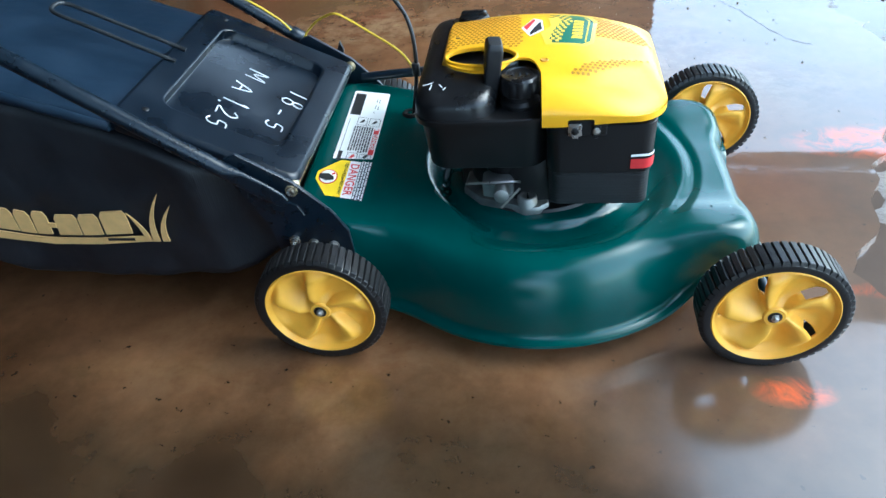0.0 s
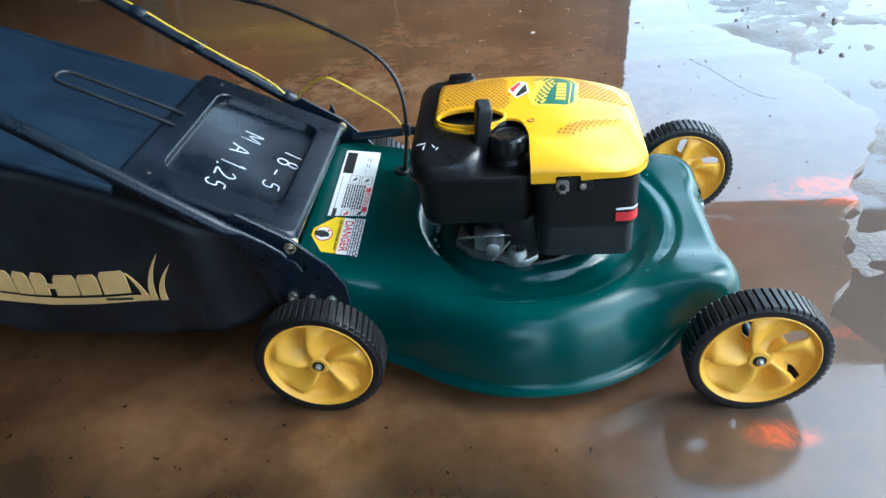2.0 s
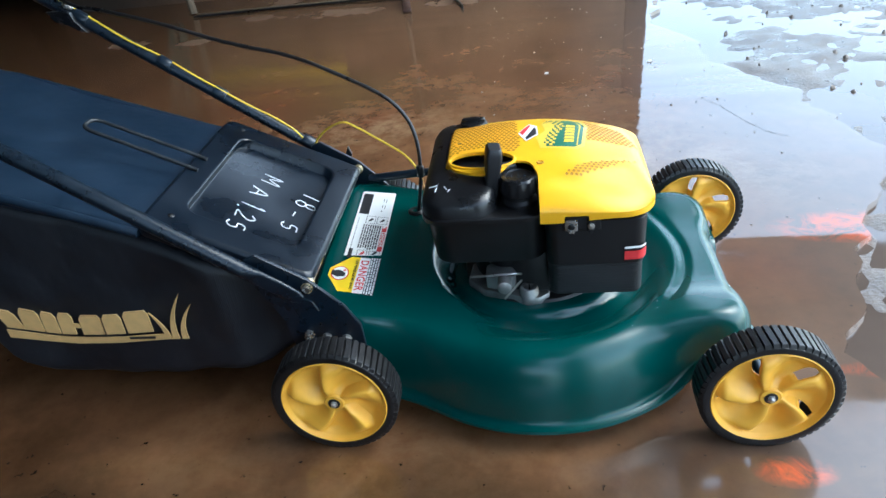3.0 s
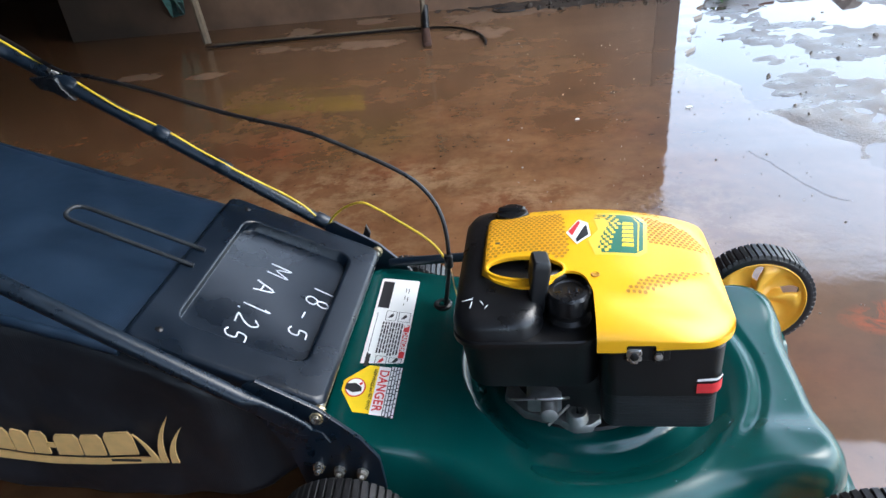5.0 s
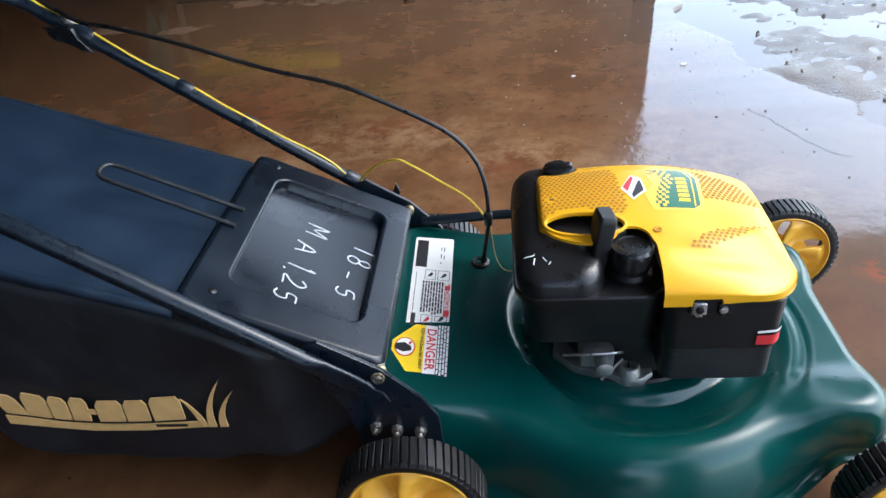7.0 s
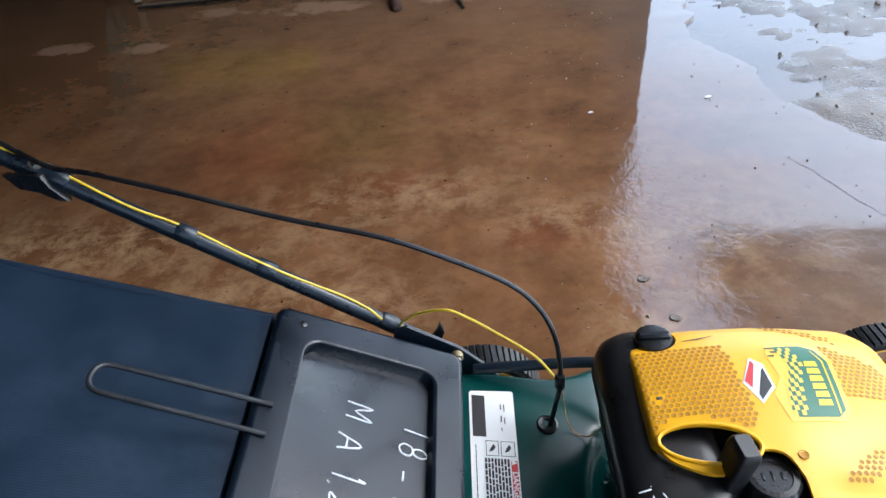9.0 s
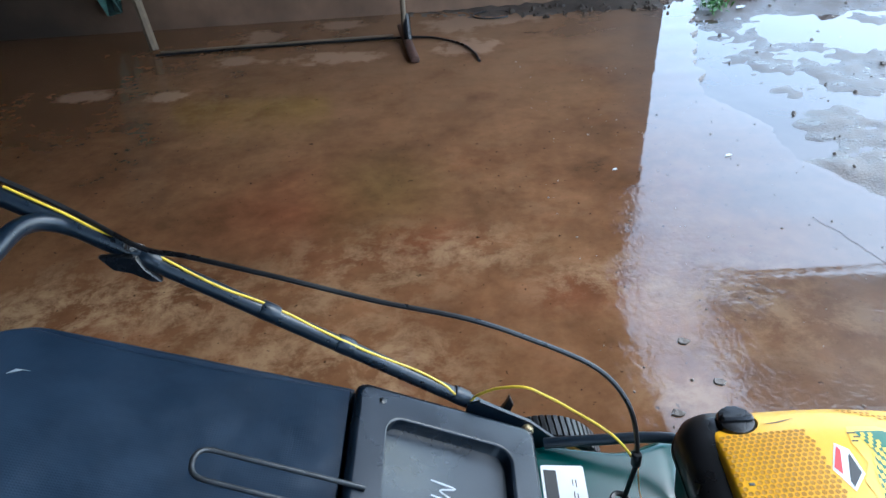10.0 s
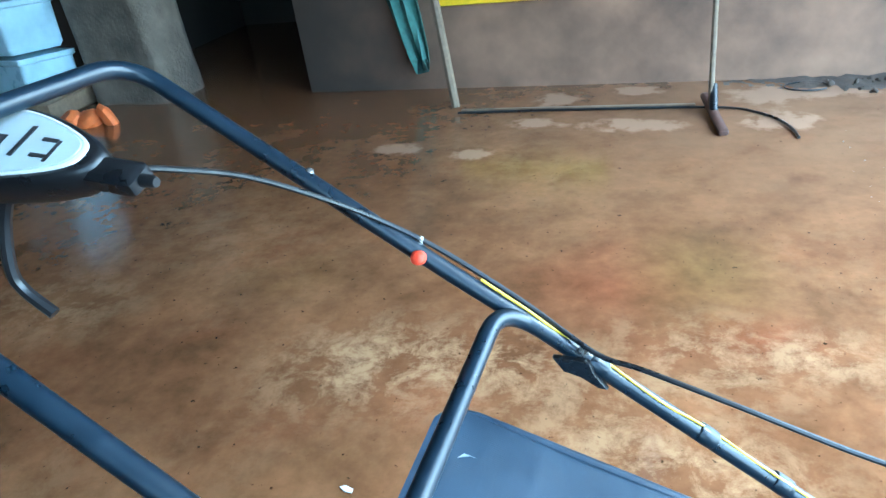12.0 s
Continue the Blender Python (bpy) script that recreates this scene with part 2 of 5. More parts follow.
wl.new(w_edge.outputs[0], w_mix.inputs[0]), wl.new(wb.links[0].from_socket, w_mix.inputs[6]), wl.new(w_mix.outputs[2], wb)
M_pillar = mat("weathered_plaster", (0.125, 0.098, 0.074), 0.85, 0, 0.5, 9, 0.6, 40, big=2, bdist=0.012)
# near-black colour stands in for the shade behind the doorway
M_dark = mat("shaded_interior", (0.030, 0.026, 0.023), 0.9, 0, 0.4, 4)
M_roof = mat("weathered_roof_sheet", (0.16, 0.13, 0.11), 0.6, 0.0, 0.4, 4, 0.2, 30)
M_wood = mat("grey_wood", (0.17, 0.12, 0.075), 0.7, 0, 0.35, 40, 0.3, 90)
M_green = mat("green_paint", (0.002, 0.050, 0.045), 0.20, 0.0, 0.20, 14, 0.05, 30, coat=0.0, spec=0.5, rvar=0.05, bdist=0.003)
M_yellow = mat("yellow_plastic", (0.92, 0.47, 0.010), 0.33, 0, 0.04, 18, 0.05, 300, rvar=0.05)
M_rim = mat("amber_plastic", (0.95, 0.49, 0.05), 0.42, 0, 0.10, 40, 0.05, 300)
M_hole = mat("brown_vent_recess", (0.46, 0.21, 0.007), 0.6)
M_black = mat("black_plastic", (0.009, 0.0095, 0.011), 0.30, 0, 0.35, 30, 0.10, 500, rvar=0.1)
M_block = mat("black_engine_casing", (0.006, 0.006, 0.007), 0.40, 0, 0.35, 25, 0.12, 400)
M_cover = mat("worn_black_plastic", (0.004, 0.009, 0.017), 0.33, 0, 0.40, 16, 0.10, 350, rvar=0.12)
M_steel = mat("black_painted_steel", (0.006, 0.013, 0.023), 0.32, 0, 0.30, 60, 0.05, 300, rvar=0.08)
M_loop = mat("worn_black_wire", (0.035, 0.038, 0.042), 0.34, 0.3, 0.5, 90, 0.1, 400)
M_rubber = mat("black_rubber", (0.010, 0.010, 0.011), 0.38, 0, 0.45, 50, 0.25, 260, rvar=0.15)
M_dull = mat("dull_grey_black_plastic", (0.017, 0.018, 0.020), 0.42, 0, 0.3, 30, 0.1, 400)
M_cloth = weave("black_coated_cloth", (0.011, 0.013, 0.018), 0.52, 0.0030)
M_mesh = weave("black_mesh_cloth", (0.008, 0.021, 0.042), 0.46, 0.0034, 0.47)
M_zinc = mat("zinc_plated", (0.62, 0.60, 0.56), 0.30, 0.9, 0.3, 60)
M_brass = mat("brass_plated", (0.70, 0.58, 0.36), 0.32, 0.8, 0.2, 60)
M_alu = mat("cast_aluminium", (0.34, 0.34, 0.33), 0.36, 0.7, 0.4, 40, 0.3, 200)
M_white = mat("white_sticker", (0.80, 0.81, 0.80), 0.35, 0, 0.06, 20)
M_stkblk = mat("black_print", (0.02, 0.02, 0.022), 0.4)
M_red = mat("red_print", (0.62, 0.035, 0.04), 0.4)
M_stky = mat("yellow_sticker", (0.90, 0.62, 0.02), 0.35)
M_stkpale = mat("pale_yellow_sticker", (0.86, 0.58, 0.06), 0.35, 0, 0.08, 30)
M_stkg = mat("green_print", (0.012, 0.13, 0.07), 0.35)
M_tan = mat("tan_print", (0.80, 0.50, 0.19), 0.7, 0, 0.15, 50)
M_chalk = mat("white_marker", (0.72, 0.74, 0.76), 0.8, 0, 0.35, 90)
M_cord = mat("yellow_cord", (0.80, 0.56, 0.04), 0.5, 0, 0.15, 80)
M_redknob = mat("red_plastic_knob", (0.80, 0.07, 0.03), 0.4)
M_grey = mat("grey_label", (0.50, 0.55, 0.56), 0.35, 0, 0.1, 30)
M_scuff = mat("faded_mark", (0.22, 0.25, 0.28), 0.6)
M_blue = mat("pale_blue_sheet", (0.36, 0.50, 0.60), 0.35, 0, 0.2, 8)
M_post = mat("red_brown_timber", (0.085, 0.040, 0.028), 0.7, 0, 0.4, 30, 0.4, 60)
M_rag = mat("green_rag", (0.07, 0.15, 0.125), 0.85, 0, 0.4, 30)
M_orange = mat("orange_plastic", (0.62, 0.16, 0.04), 0.6, 0, 0.3, 20)
M_leaf = mat("leaf_green", (0.07, 0.19, 0.03), 0.5, 0, 0.4, 40)
M_stone = mat("rubble_stone", (0.28, 0.23, 0.19), 0.75, 0, 0.4, 25, 0.5, 60)
M_earth = mat("dark_damp_earth", (0.085, 0.062, 0.045), 0.8, 0, 0.5, 25, 0.5, 70, bdist=0.006)
M_litter = mat("white_scrap", (0.75, 0.75, 0.73), 0.7, 0, 0.1, 60)

# ---------------------------------------------------------------- building helpers


def mesh_of(name, verts, faces, sharp=38):
    me = bpy.data.meshes.new(name)
    me.from_pydata([tuple(v) for v in verts], [], faces)
    me.update()
    bm = bmesh.new()
    bm.from_mesh(me)
    bmesh.ops.remove_doubles(bm, verts=bm.verts, dist=1e-6)
    bmesh.ops.recalc_face_normals(bm, faces=bm.faces)
    bm.to_mesh(me)
    bm.free()
    for p in me.polygons:
        p.use_smooth = True
    me.set_sharp_from_angle(angle=radians(sharp))
    return me


class Build:
    """Collects solids into one mesh."""

    def __init__(self):
        self.v, self.f = [], []

    def add(self, verts, faces, m=None):
        k = len(self.v)
        self.v += [m @ Vector(p) if m else Vector(p) for p in verts]
        self.f += [tuple(k + i for i in f) for f in faces]
        return self

    def loops(self, rings, close=True, caps=(True, True), m=None):
        """Skins rings of equal length."""
        c = len(rings[0])
        v = [p for r in rings for p in r]
        f = []
        for a in range(len(rings) - 1):
            for i in range(c if close else c - 1):
                j = (i + 1) % c
                f.append((a * c + i, a * c + j, (a + 1) * c + j, (a + 1) * c + i))
        if caps[0]:
            f.append(tuple(range(c))[::-1])
        if caps[1]:
            f.append(tuple((len(rings) - 1) * c + i for i in range(c)))
        return self.add(v, f, m)

    def slab(self, levels, n=5, m=None, caps=(True, True), edge=1):
        """Rounded rectangles (cx, cy, half x, half y, corner radius, z), skinned from the first to the last."""
        return self.loops([round_rect(*lv[:5], n, edge, lv[5]) for lv in levels], caps=caps, m=m)

    def box(self, c, s, bevel=0.002, m=None):
        x, y, z = c
        hx, hy, hz = (q / 2 for q in s)
        b = min(bevel, hx * 0.9, hy * 0.9, hz * 0.9)
        lv = [(x, y, hx - b, hy - b, b, z - hz), (x, y, hx, hy, b, z - hz + b), (x, y, hx, hy, b, z + hz - b), (x, y, hx - b, hy - b, b, z + hz)]
        return self.slab(lv, 2, m)

    def tube(self, pts, r, n=12, step=6, smooth=True, taper=None):
        """A round bar along points."""
        p = spline(pts, step) if smooth else [Vector(q) for q in pts]
        rings, up = [], None
        for i, q in enumerate(p):
            t = (p[min(i + 1, len(p) - 1)] - p[max(i - 1, 0)]).normalized()
            if up is None:
                up = t.orthogonal().normalized()
            up = (up - t * up.dot(t)).normalized()
            side = t.cross(up)
            rad = r if taper is None else r * (taper[0] + (taper[1] - taper[0]) * i / (len(p) - 1))
            rings.append([q + rad * (math.cos(2 * math.pi * k / n) * up + math.sin(2 * math.pi * k / n) * side) for k in range(n)])
        return self.loops(rings)

    def lathe(self, profile, n=32, m=None, caps=(True, True)):
        """Turns (radius, height) about z."""
        return self.loops([[(r * math.cos(2 * math.pi * k / n), r * math.sin(2 * math.pi * k / n), z) for k in range(n)] for r, z in profile], caps=caps, m=m)

    def prism(self, outline, z0, z1, m=None, bevel=0.0):
        if bevel:
            c = Vector((sum(p[0] for p in outline) / len(outline), sum(p[1] for p in outline) / len(outline)))
            d = max((Vector(p) - c).length for p in outline)
            k = 1 - bevel / d
            inner = [tuple(c + (Vector(p) - c) * k) for p in outline]
            return self.loops([[(x, y, z0) for x, y in inner], [(x, y, z0 + bevel) for x, y in outline], [(x, y, z1 - bevel) for x, y in outline], [(x, y, z1) for x, y in inner]], m=m)
        return self.loops([[(x, y, z0) for x, y in outline], [(x, y, z1) for x, y in outline]], m=m)

    def mesh(self, name, sharp=38):
        return mesh_of(name, self.v, self.f, sharp)


def round_rect(cx, cy, hx, hy, r, n, edge, z):
    r = max(1e-5, min(r, hx, hy))
    out = []
    for sx, sy, a0 in ((1, 1, 0), (-1, 1, 90), (-1, -1, 180), (1, -1, 270)):
        for k in range(n + 1):
            a = radians(a0 + 90 * k / n)
            out.append(Vector((cx + sx * (hx - r) + r * math.cos(a), cy + sy * (hy - r) + r * math.sin(a), z)))
        if edge > 1:
            nx, ny = {(1, 1): (-1, 1), (-1, 1): (-1, -1), (-1, -1): (1, -1), (1, -1): (1, 1)}[(sx, sy)]
            a = radians(a0 + 90)
            end = Vector((cx + nx * (hx - r) + r * math.cos(a), cy + ny * (hy - r) + r * math.sin(a), z))
            beg = out[-1]
            out += [beg.lerp(end, k / edge) for k in range(1, edge)]
    return out


def spline(pts, step=6):
    p = [Vector(q) for q in pts]
    if len(p) < 3:
        return p
    p = [2 * p[0] - p[1]] + p + [2 * p[-1] - p[-2]]
    out = []
    for i in range(1, len(p) - 2):
        a, b, c, d = p[i - 1:i + 3]
        for k in range(step):
            t = k / step
            out.append(0.5 * ((2 * b) + (c - a) * t + (2 * a - 5 * b + 4 * c - d) * t * t + (3 * b - a - 3 * c + d) * t ** 3))
    return out + [p[-2]]


def bend(pts, radius=0.05, n=6):
    """A polyline with its corners rounded."""
    p = [Vector(q) for q in pts]
    out = [p[0]]
    for a, b, c in zip(p, p[1:], p[2:]):
        u, w = (a - b).normalized(), (c - b).normalized()
        s, e = b + u * radius, b + w * radius
        for k in range(n + 1):
            t = k / n
            out.append((1 - t) ** 2 * s + 2 * t * (1 - t) * b + t * t * e)
    return out + [p[-1]]


def part(name, build, material, parent=None, label="", sharp=38, origin=None):
    me = build if isinstance(build, bpy.types.Mesh) else build.mesh(name, sharp)
    ob = new(name, me)
    me.materials.clear()
    me.materials.append(material)
    ob.parent = parent
    if label:
        tagged(ob, label)
    return ob


def thing(name, label, category, group=""):
    return tagged(new(name), label, category, group)


def smooth(a, b, x):
    t = max(0.0, min(1.0, (x - a) / (b - a)))
    return t * t * (3 - 2 * t)


def letters(body, size, m, spacing=1.0):
    """Flat lettering as a mesh, laid by the matrix m."""
    cu = bpy.data.curves.new("lettering", "FONT")
    cu.body, cu.size, cu.align_x, cu.align_y, cu.space_character = body, size, "CENTER", "CENTER", spacing
    cu.offset = size * 0.022
    ob = bpy.data.objects.new("lettering", cu)
    scene.collection.objects.link(ob)
    me = bpy.data.meshes.new_from_object(ob.evaluated_get(bpy.context.evaluated_depsgraph_get()))
    bpy.data.objects.remove(ob)
    me.transform(m)
    return me

# ---------------------------------------------------------------- ground, slab, walls, roof
EDGE_Y = (-7.0, -1.2, -0.19, -0.07, 0.25, 0.67, 1.18, 1.40, 1.60, 1.75, 2.05, 2.26, 2.9, 3.15, 3.5, 4.2)
EDGE_X = (0.75, 0.80, 0.88, 0.87, 1.00, 1.24, 1.15, 1.03, 0.96, 0.98, 0.85, 0.89, 1.05, 1.15, 1.20, 1.22)


def slab_edge(y):
    return float(np.interp(y, EDGE_Y, EDGE_X)) + 0.045 * noise.noise((0, y * 9, 3)) + 0.02 * noise.noise((4, y * 31, 1))


def build_floor():
    b = Build()
    ys = [-7 + 0.025 * k for k in range(int(12.9 / 0.025) + 1)]
    rings = []
    for y in ys:
        e = slab_edge(y)
        rings.append([(-9, y, -0.05), (-9, y, 0), (e - 0.03, y, 0), (e - 0.002, y, -0.001), (e, y, -0.008), (e + 0.003, y, -0.05)])
    b.loops(rings, close=False, caps=(False, False))
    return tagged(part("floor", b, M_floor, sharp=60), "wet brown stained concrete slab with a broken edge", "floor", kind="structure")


def ground_height(x, y):
    h = -0.0160 + 0.010 * noise.noise((x * 1.7, y * 1.7, 0)) + 0.008 * noise.noise((x * 4.5, y * 6, 2)) + 0.006 * noise.noise((x * 15, y * 19, 5)) + 0.003 * noise.noise((x * 37, y * 41, 8))
    h += 0.05 * smooth(2.9, 3.6, y) * smooth(1.0, 1.5, x)
    if x < slab_edge(y) + 0.05:
        h = min(h, -0.014)
    return h


def build_ground():
    xs = [-400, -100, -30, -12, -9.2, -4, 0, 0.5] + [0.68 + 0.024 * k for k in range(100)] + [3.2, 3.6, 4.2, 5, 7, 10, 16, 30, 100, 400]
    ys = [-400, -100, -30, -12, -7.2, -5, -3, -2] + [-1.5 + 0.03 * k for k in range(190)] + [4.4, 5, 6, 8, 12, 30, 100, 400]
    v = []
    for x in xs:
        for y in ys:
            near = 0.68 <= x <= 3.1 and -1.5 <= y <= 4.3
            v.append((x, y, ground_height(x, y) if near else (-0.045 if x < 0.68 else -0.02)))
    c = len(ys)
    f = [(i * c + j, (i + 1) * c + j, (i + 1) * c + j + 1, i * c + j + 1) for i in range(len(xs) - 1) for j in range(c - 1)]
    return tagged(part("ground", mesh_of("ground", v, f), M_mud), "wet muddy broken ground with shallow puddles", "ground", kind="structure")


floor_ob = build_floor()
build_ground()
pud = Build().prism([(0.7, -1.4), (3.05, -1.4), (3.05, 3.3), (0.7, 3.3)], -0.030, -0.0165)
tagged(part("puddle_water", pud, M_water), "still rain water lying in the muddy hollows", "puddle", kind="structure")


def wall(name, x0, x1, y0, y1, z0, z1, material, label):
    b = Build().box(((x0 + x1) / 2, (y0 + y1) / 2, (z0 + z1) / 2), (x1 - x0, y1 - y0, z1 - z0), 0.006)
    return tagged(part(name, b, material), label, "wall", kind="structure")


WALL_Y = 3.38
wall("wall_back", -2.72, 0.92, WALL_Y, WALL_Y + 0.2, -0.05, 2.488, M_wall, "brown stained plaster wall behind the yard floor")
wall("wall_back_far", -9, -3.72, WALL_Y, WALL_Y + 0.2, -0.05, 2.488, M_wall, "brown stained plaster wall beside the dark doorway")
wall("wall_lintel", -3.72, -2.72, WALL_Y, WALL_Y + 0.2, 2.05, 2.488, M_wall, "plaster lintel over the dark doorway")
# unseen walls added round the covered side to shape its light
wall("wall_side", -9.2, -9.0, -7, 6.2, -0.05, 2.488, M_wall, "unseen brown plaster wall added to darken the covered yard")
wall("wall_front_side", -9, -0.5, -5.2, -5.0, -0.05, 2.488, M_wall, "unseen brown plaster wall added to shape the light")
wall("wall_front", -0.49, 0.6, -5.2, -5.0, -0.05, 0.9, M_wall, "unseen brown plaster wall added to shape the light")
# unseen wall added for its brown reflection in the floor
wall("wall_reflected", 1.25, 1.45, -5.0, -1.90, -0.05, 2.488, M_wall, "unseen brown plaster wall added for its reflection in the floor")
# walls added behind the doorway, coloured near-black for its inner shade
wall("wall_recess", -4.75, -1.35, 5.6, 5.8, -0.05, 2.485, M_dark, "near-black back wall added behind the doorway")
for nm, x in (("wall_recess_left", -4.7), ("wall_recess_right", -1.5)):
    wall(nm, x, x + 0.1, WALL_Y + 0.2, 5.62, -0.05, 2.485, M_dark, "near-black side wall added behind the doorway")


def build_roof(name, x0, x1, y0, y1, z, label):
    """Corrugated sheet on rafters."""
    b = Build()
    nx = int((x1 - x0) / 0.038)
    top, rings = [], []
    for k in range(nx + 1):
        x = x0 + (x1 - x0) * k / nx
        w = 0.009 * math.sin(k * math.pi / 2)
        rings.append([(x, y0, z + w), (x, y1, z + w), (x, y1, z + w + 0.003), (x, y0, z + w + 0.003)])
    b.loops(rings)
    y = y0 + 0.3
    while y < y1:
        b.box(((x0 + x1) / 2, y, z - 0.06), (x1 - x0, 0.05, 0.10), 0.004)
        y += 1.1
    return tagged(part(name, b, M_roof), label, "roof", kind="structure")


# unseen roofs added to hold sky light off the floor and mower
build_roof("ceiling", -9.2, -0.50, -5.2, 6.0, 2.50, "unseen corrugated roof added to shade the yard floor")
build_roof("ceiling_front", -0.49, 1.20, -2.0, 6.0, 2.50, "unseen corrugated roof added to shade the mower")
build_roof("ceiling_back", -0.49, 0.30, -5.2, -2.0, 2.50, "unseen corrugated roof added to cut light from behind the mower")
# unseen roof strip added for its dark reflection in the slab
build_roof("ceiling_reflected", 1.95, 5.5, 2.5, 4.5, 2.75, "unseen corrugated roof strip added for its reflection in the floor")

# ---------------------------------------------------------------- the lawn mower
CY = 0.02            # centre line of the mower
mower = thing("lawn_mower", "green walk-behind lawn mower with yellow engine cover and yellow wheels", "lawn mower")
DX, DY = 0.325, CY   # centre of the deck


def deck_inside(x, y):
    """Signed distance to the deck's outline: a round blade housing joined to a long body."""
    d1 = math.hypot(x - DX, y - DY) - 0.300
    qx, qy = abs(x - 0.289) - 0.323, abs(y - DY) - 0.165
    d2 = math.hypot(max(qx, 0), max(qy, 0)) + min(max(qx, qy), 0) - 0.05
    k = 0.045
    h = max(0.0, min(1.0, 0.5 + 0.5 * (d2 - d1) / k))
    return d2 * (1 - h) + d1 * h - k * h * (1 - h)


def deck_radius(a):
    lo, hi = 0.2, 0.6
    c, s = math.cos(a), math.sin(a)
    for _ in range(24):
        mid = (lo + hi) / 2
        if deck_inside(DX + mid * c, DY + mid * s) < 0:
            lo = mid
        else:
            hi = mid
    return lo


RIM_Z = 0.052


def rim_z(x, y):
    """The skirt's lower edge: low round the blade housing, higher at the nose's corners by the wheels."""
    out = math.hypot(x - DX, y - DY) - 0.300
    return RIM_Z + 0.058 * smooth(-0.002, 0.030, out) * smooth(0.42, 0.50, x) * smooth(0.08, 0.13, abs(y - DY))


def deck_top(x, y):
    """Height of the pressed top: raised engine seat, volute ridge, bowl wall up to the sloping tail, stepped nose."""
    r = math.hypot(x - DX, y - DY)
    z = 0.153 - 0.014 * smooth(0.150, 0.164, r) + 0.025 * smooth(0.185, 0.245, r)
    z -= 0.003 * smooth(0.25, 0.34, r) * smooth(0.35, 0.50, x)
    z -= 0.004 * math.exp(-((r - 0.258) / 0.009) ** 2) * smooth(0.46, 0.52, x) * smooth(-0.165, -0.125, y)
    tail = 0.207 + 0.09 * (y - 0.125) - 0.17 * (x - 0.093)
    w = smooth(0.160, 0.190, r) * smooth(0.29, 0.17, x)
    z = z * (1 - w) + tail * w
    z -= 0.06 * smooth(-0.050, -0.085, x)
    z += 0.012 * smooth(0.47, 0.60, x) * smooth(0.06, 0.20, abs(y - CY)) + 0.004 * smooth(0.490, 0.550, x) * smooth(0.105, 0.150, abs(y - CY))
    return z


def deck_z(x, y):
    a = math.atan2(y - DY, x - DX)
    d = deck_radius(a) - math.hypot(x - DX, y - DY)
    side = abs(math.sin(a))
    w = 0.043 + 0.010 * smooth(0.55, 0.95, side)
    t = max(0.0, min(1.0, d / w))
    k = deck_radius(a)
    low = rim_z(DX + k * math.cos(a), DY + k * math.sin(a))
    return low + (deck_top(x, y) - low) * max(0.0, 1 - (1 - t) ** 2.3) ** 0.46


def build_deck():
    n, rings = 200, []
    steps = [math.sin(math.pi / 2 * k / 100) for k in range(1, 101)]
    radii = [deck_radius(2 * math.pi * i / n) for i in range(n)]
    for s in steps:
        ring = []
        for i in range(n):
            a = 2 * math.pi * i / n
            r = radii[i] * s * 0.99999
            x, y = DX + r * math.cos(a), DY + r * math.sin(a)
            ring.append((x, y, deck_z(x, y)))
        rings.append(ring)
    turns = [(math.cos(2 * math.pi * i / n), math.sin(2 * math.pi * i / n)) for i in range(n)]
    lows = [rim_z(DX + radii[i] * turns[i][0], DY + radii[i] * turns[i][1]) for i in range(n)]
    for dr, dz in ((0.001, 0.006), (0.006, 0.010), (0.014, 0.011), (0.015, 0.016), (0.004, 0.017)):
        rings.append([(DX + (radii[i] + dr) * turns[i][0], DY + (radii[i] + dr) * turns[i][1], lows[i] - dz) for i in range(n)])
    return Build().loops(rings)


housing = Build().lathe([(0.288, 0.040), (0.291, 0.040), (0.290, 0.100), (0.270, 0.120), (0.262, 0.118), (0.284, 0.096)], 96, Matrix.Translation((DX, DY, 0)))
part("blade_housing", housing, M_green, mower, "round dark green inner wall of the blade housing")
deck = part("deck", build_deck(), M_green, mower, "dark green glossy pressed steel mowing deck", 50)

# wheels --------------------------------------------------------------------------------------------
WR = 0.102


def build_tyre():
    """Axis along y, outer face at -y."""
    m = Matrix.Rotation(radians(90), 4, "X")
    b = Build()
    prof = [(0.084, -0.023), (0.091, -0.025), (0.0955, -0.0238), (0.0978, -0.020), (0.0984, 0), (0.0978, 0.020), (0.0955, 0.0238), (0.091, 0.025), (0.084, 0.023)]
    b.lathe(prof + [prof[0]], 72, m, caps=(False, False))
    return b


def build_lug():
    """One rib of the tread, standing off the tyre along x."""
    w, e = 0.0042, 0.0236
    return Build().loops([[(-0.003, -w - 0.0006, -e), (-0.003, w + 0.0006, -e), (-0.003, w + 0.0006, e), (-0.003, -w - 0.0006, e)],
                          [(0.0026, -w, -e + 0.002), (0.0026, w, -e + 0.002), (0.0026, w, e - 0.002), (0.0026, -w, e - 0.002)],
                          [(0.0034, -w + 0.0007, -e + 0.003), (0.0034, w - 0.0007, -e + 0.003), (0.0034, w - 0.0007, e - 0.003), (0.0034, -w + 0.0007, e - 0.003)]]).mesh("tread_lug", 30)


LUG = build_lug()


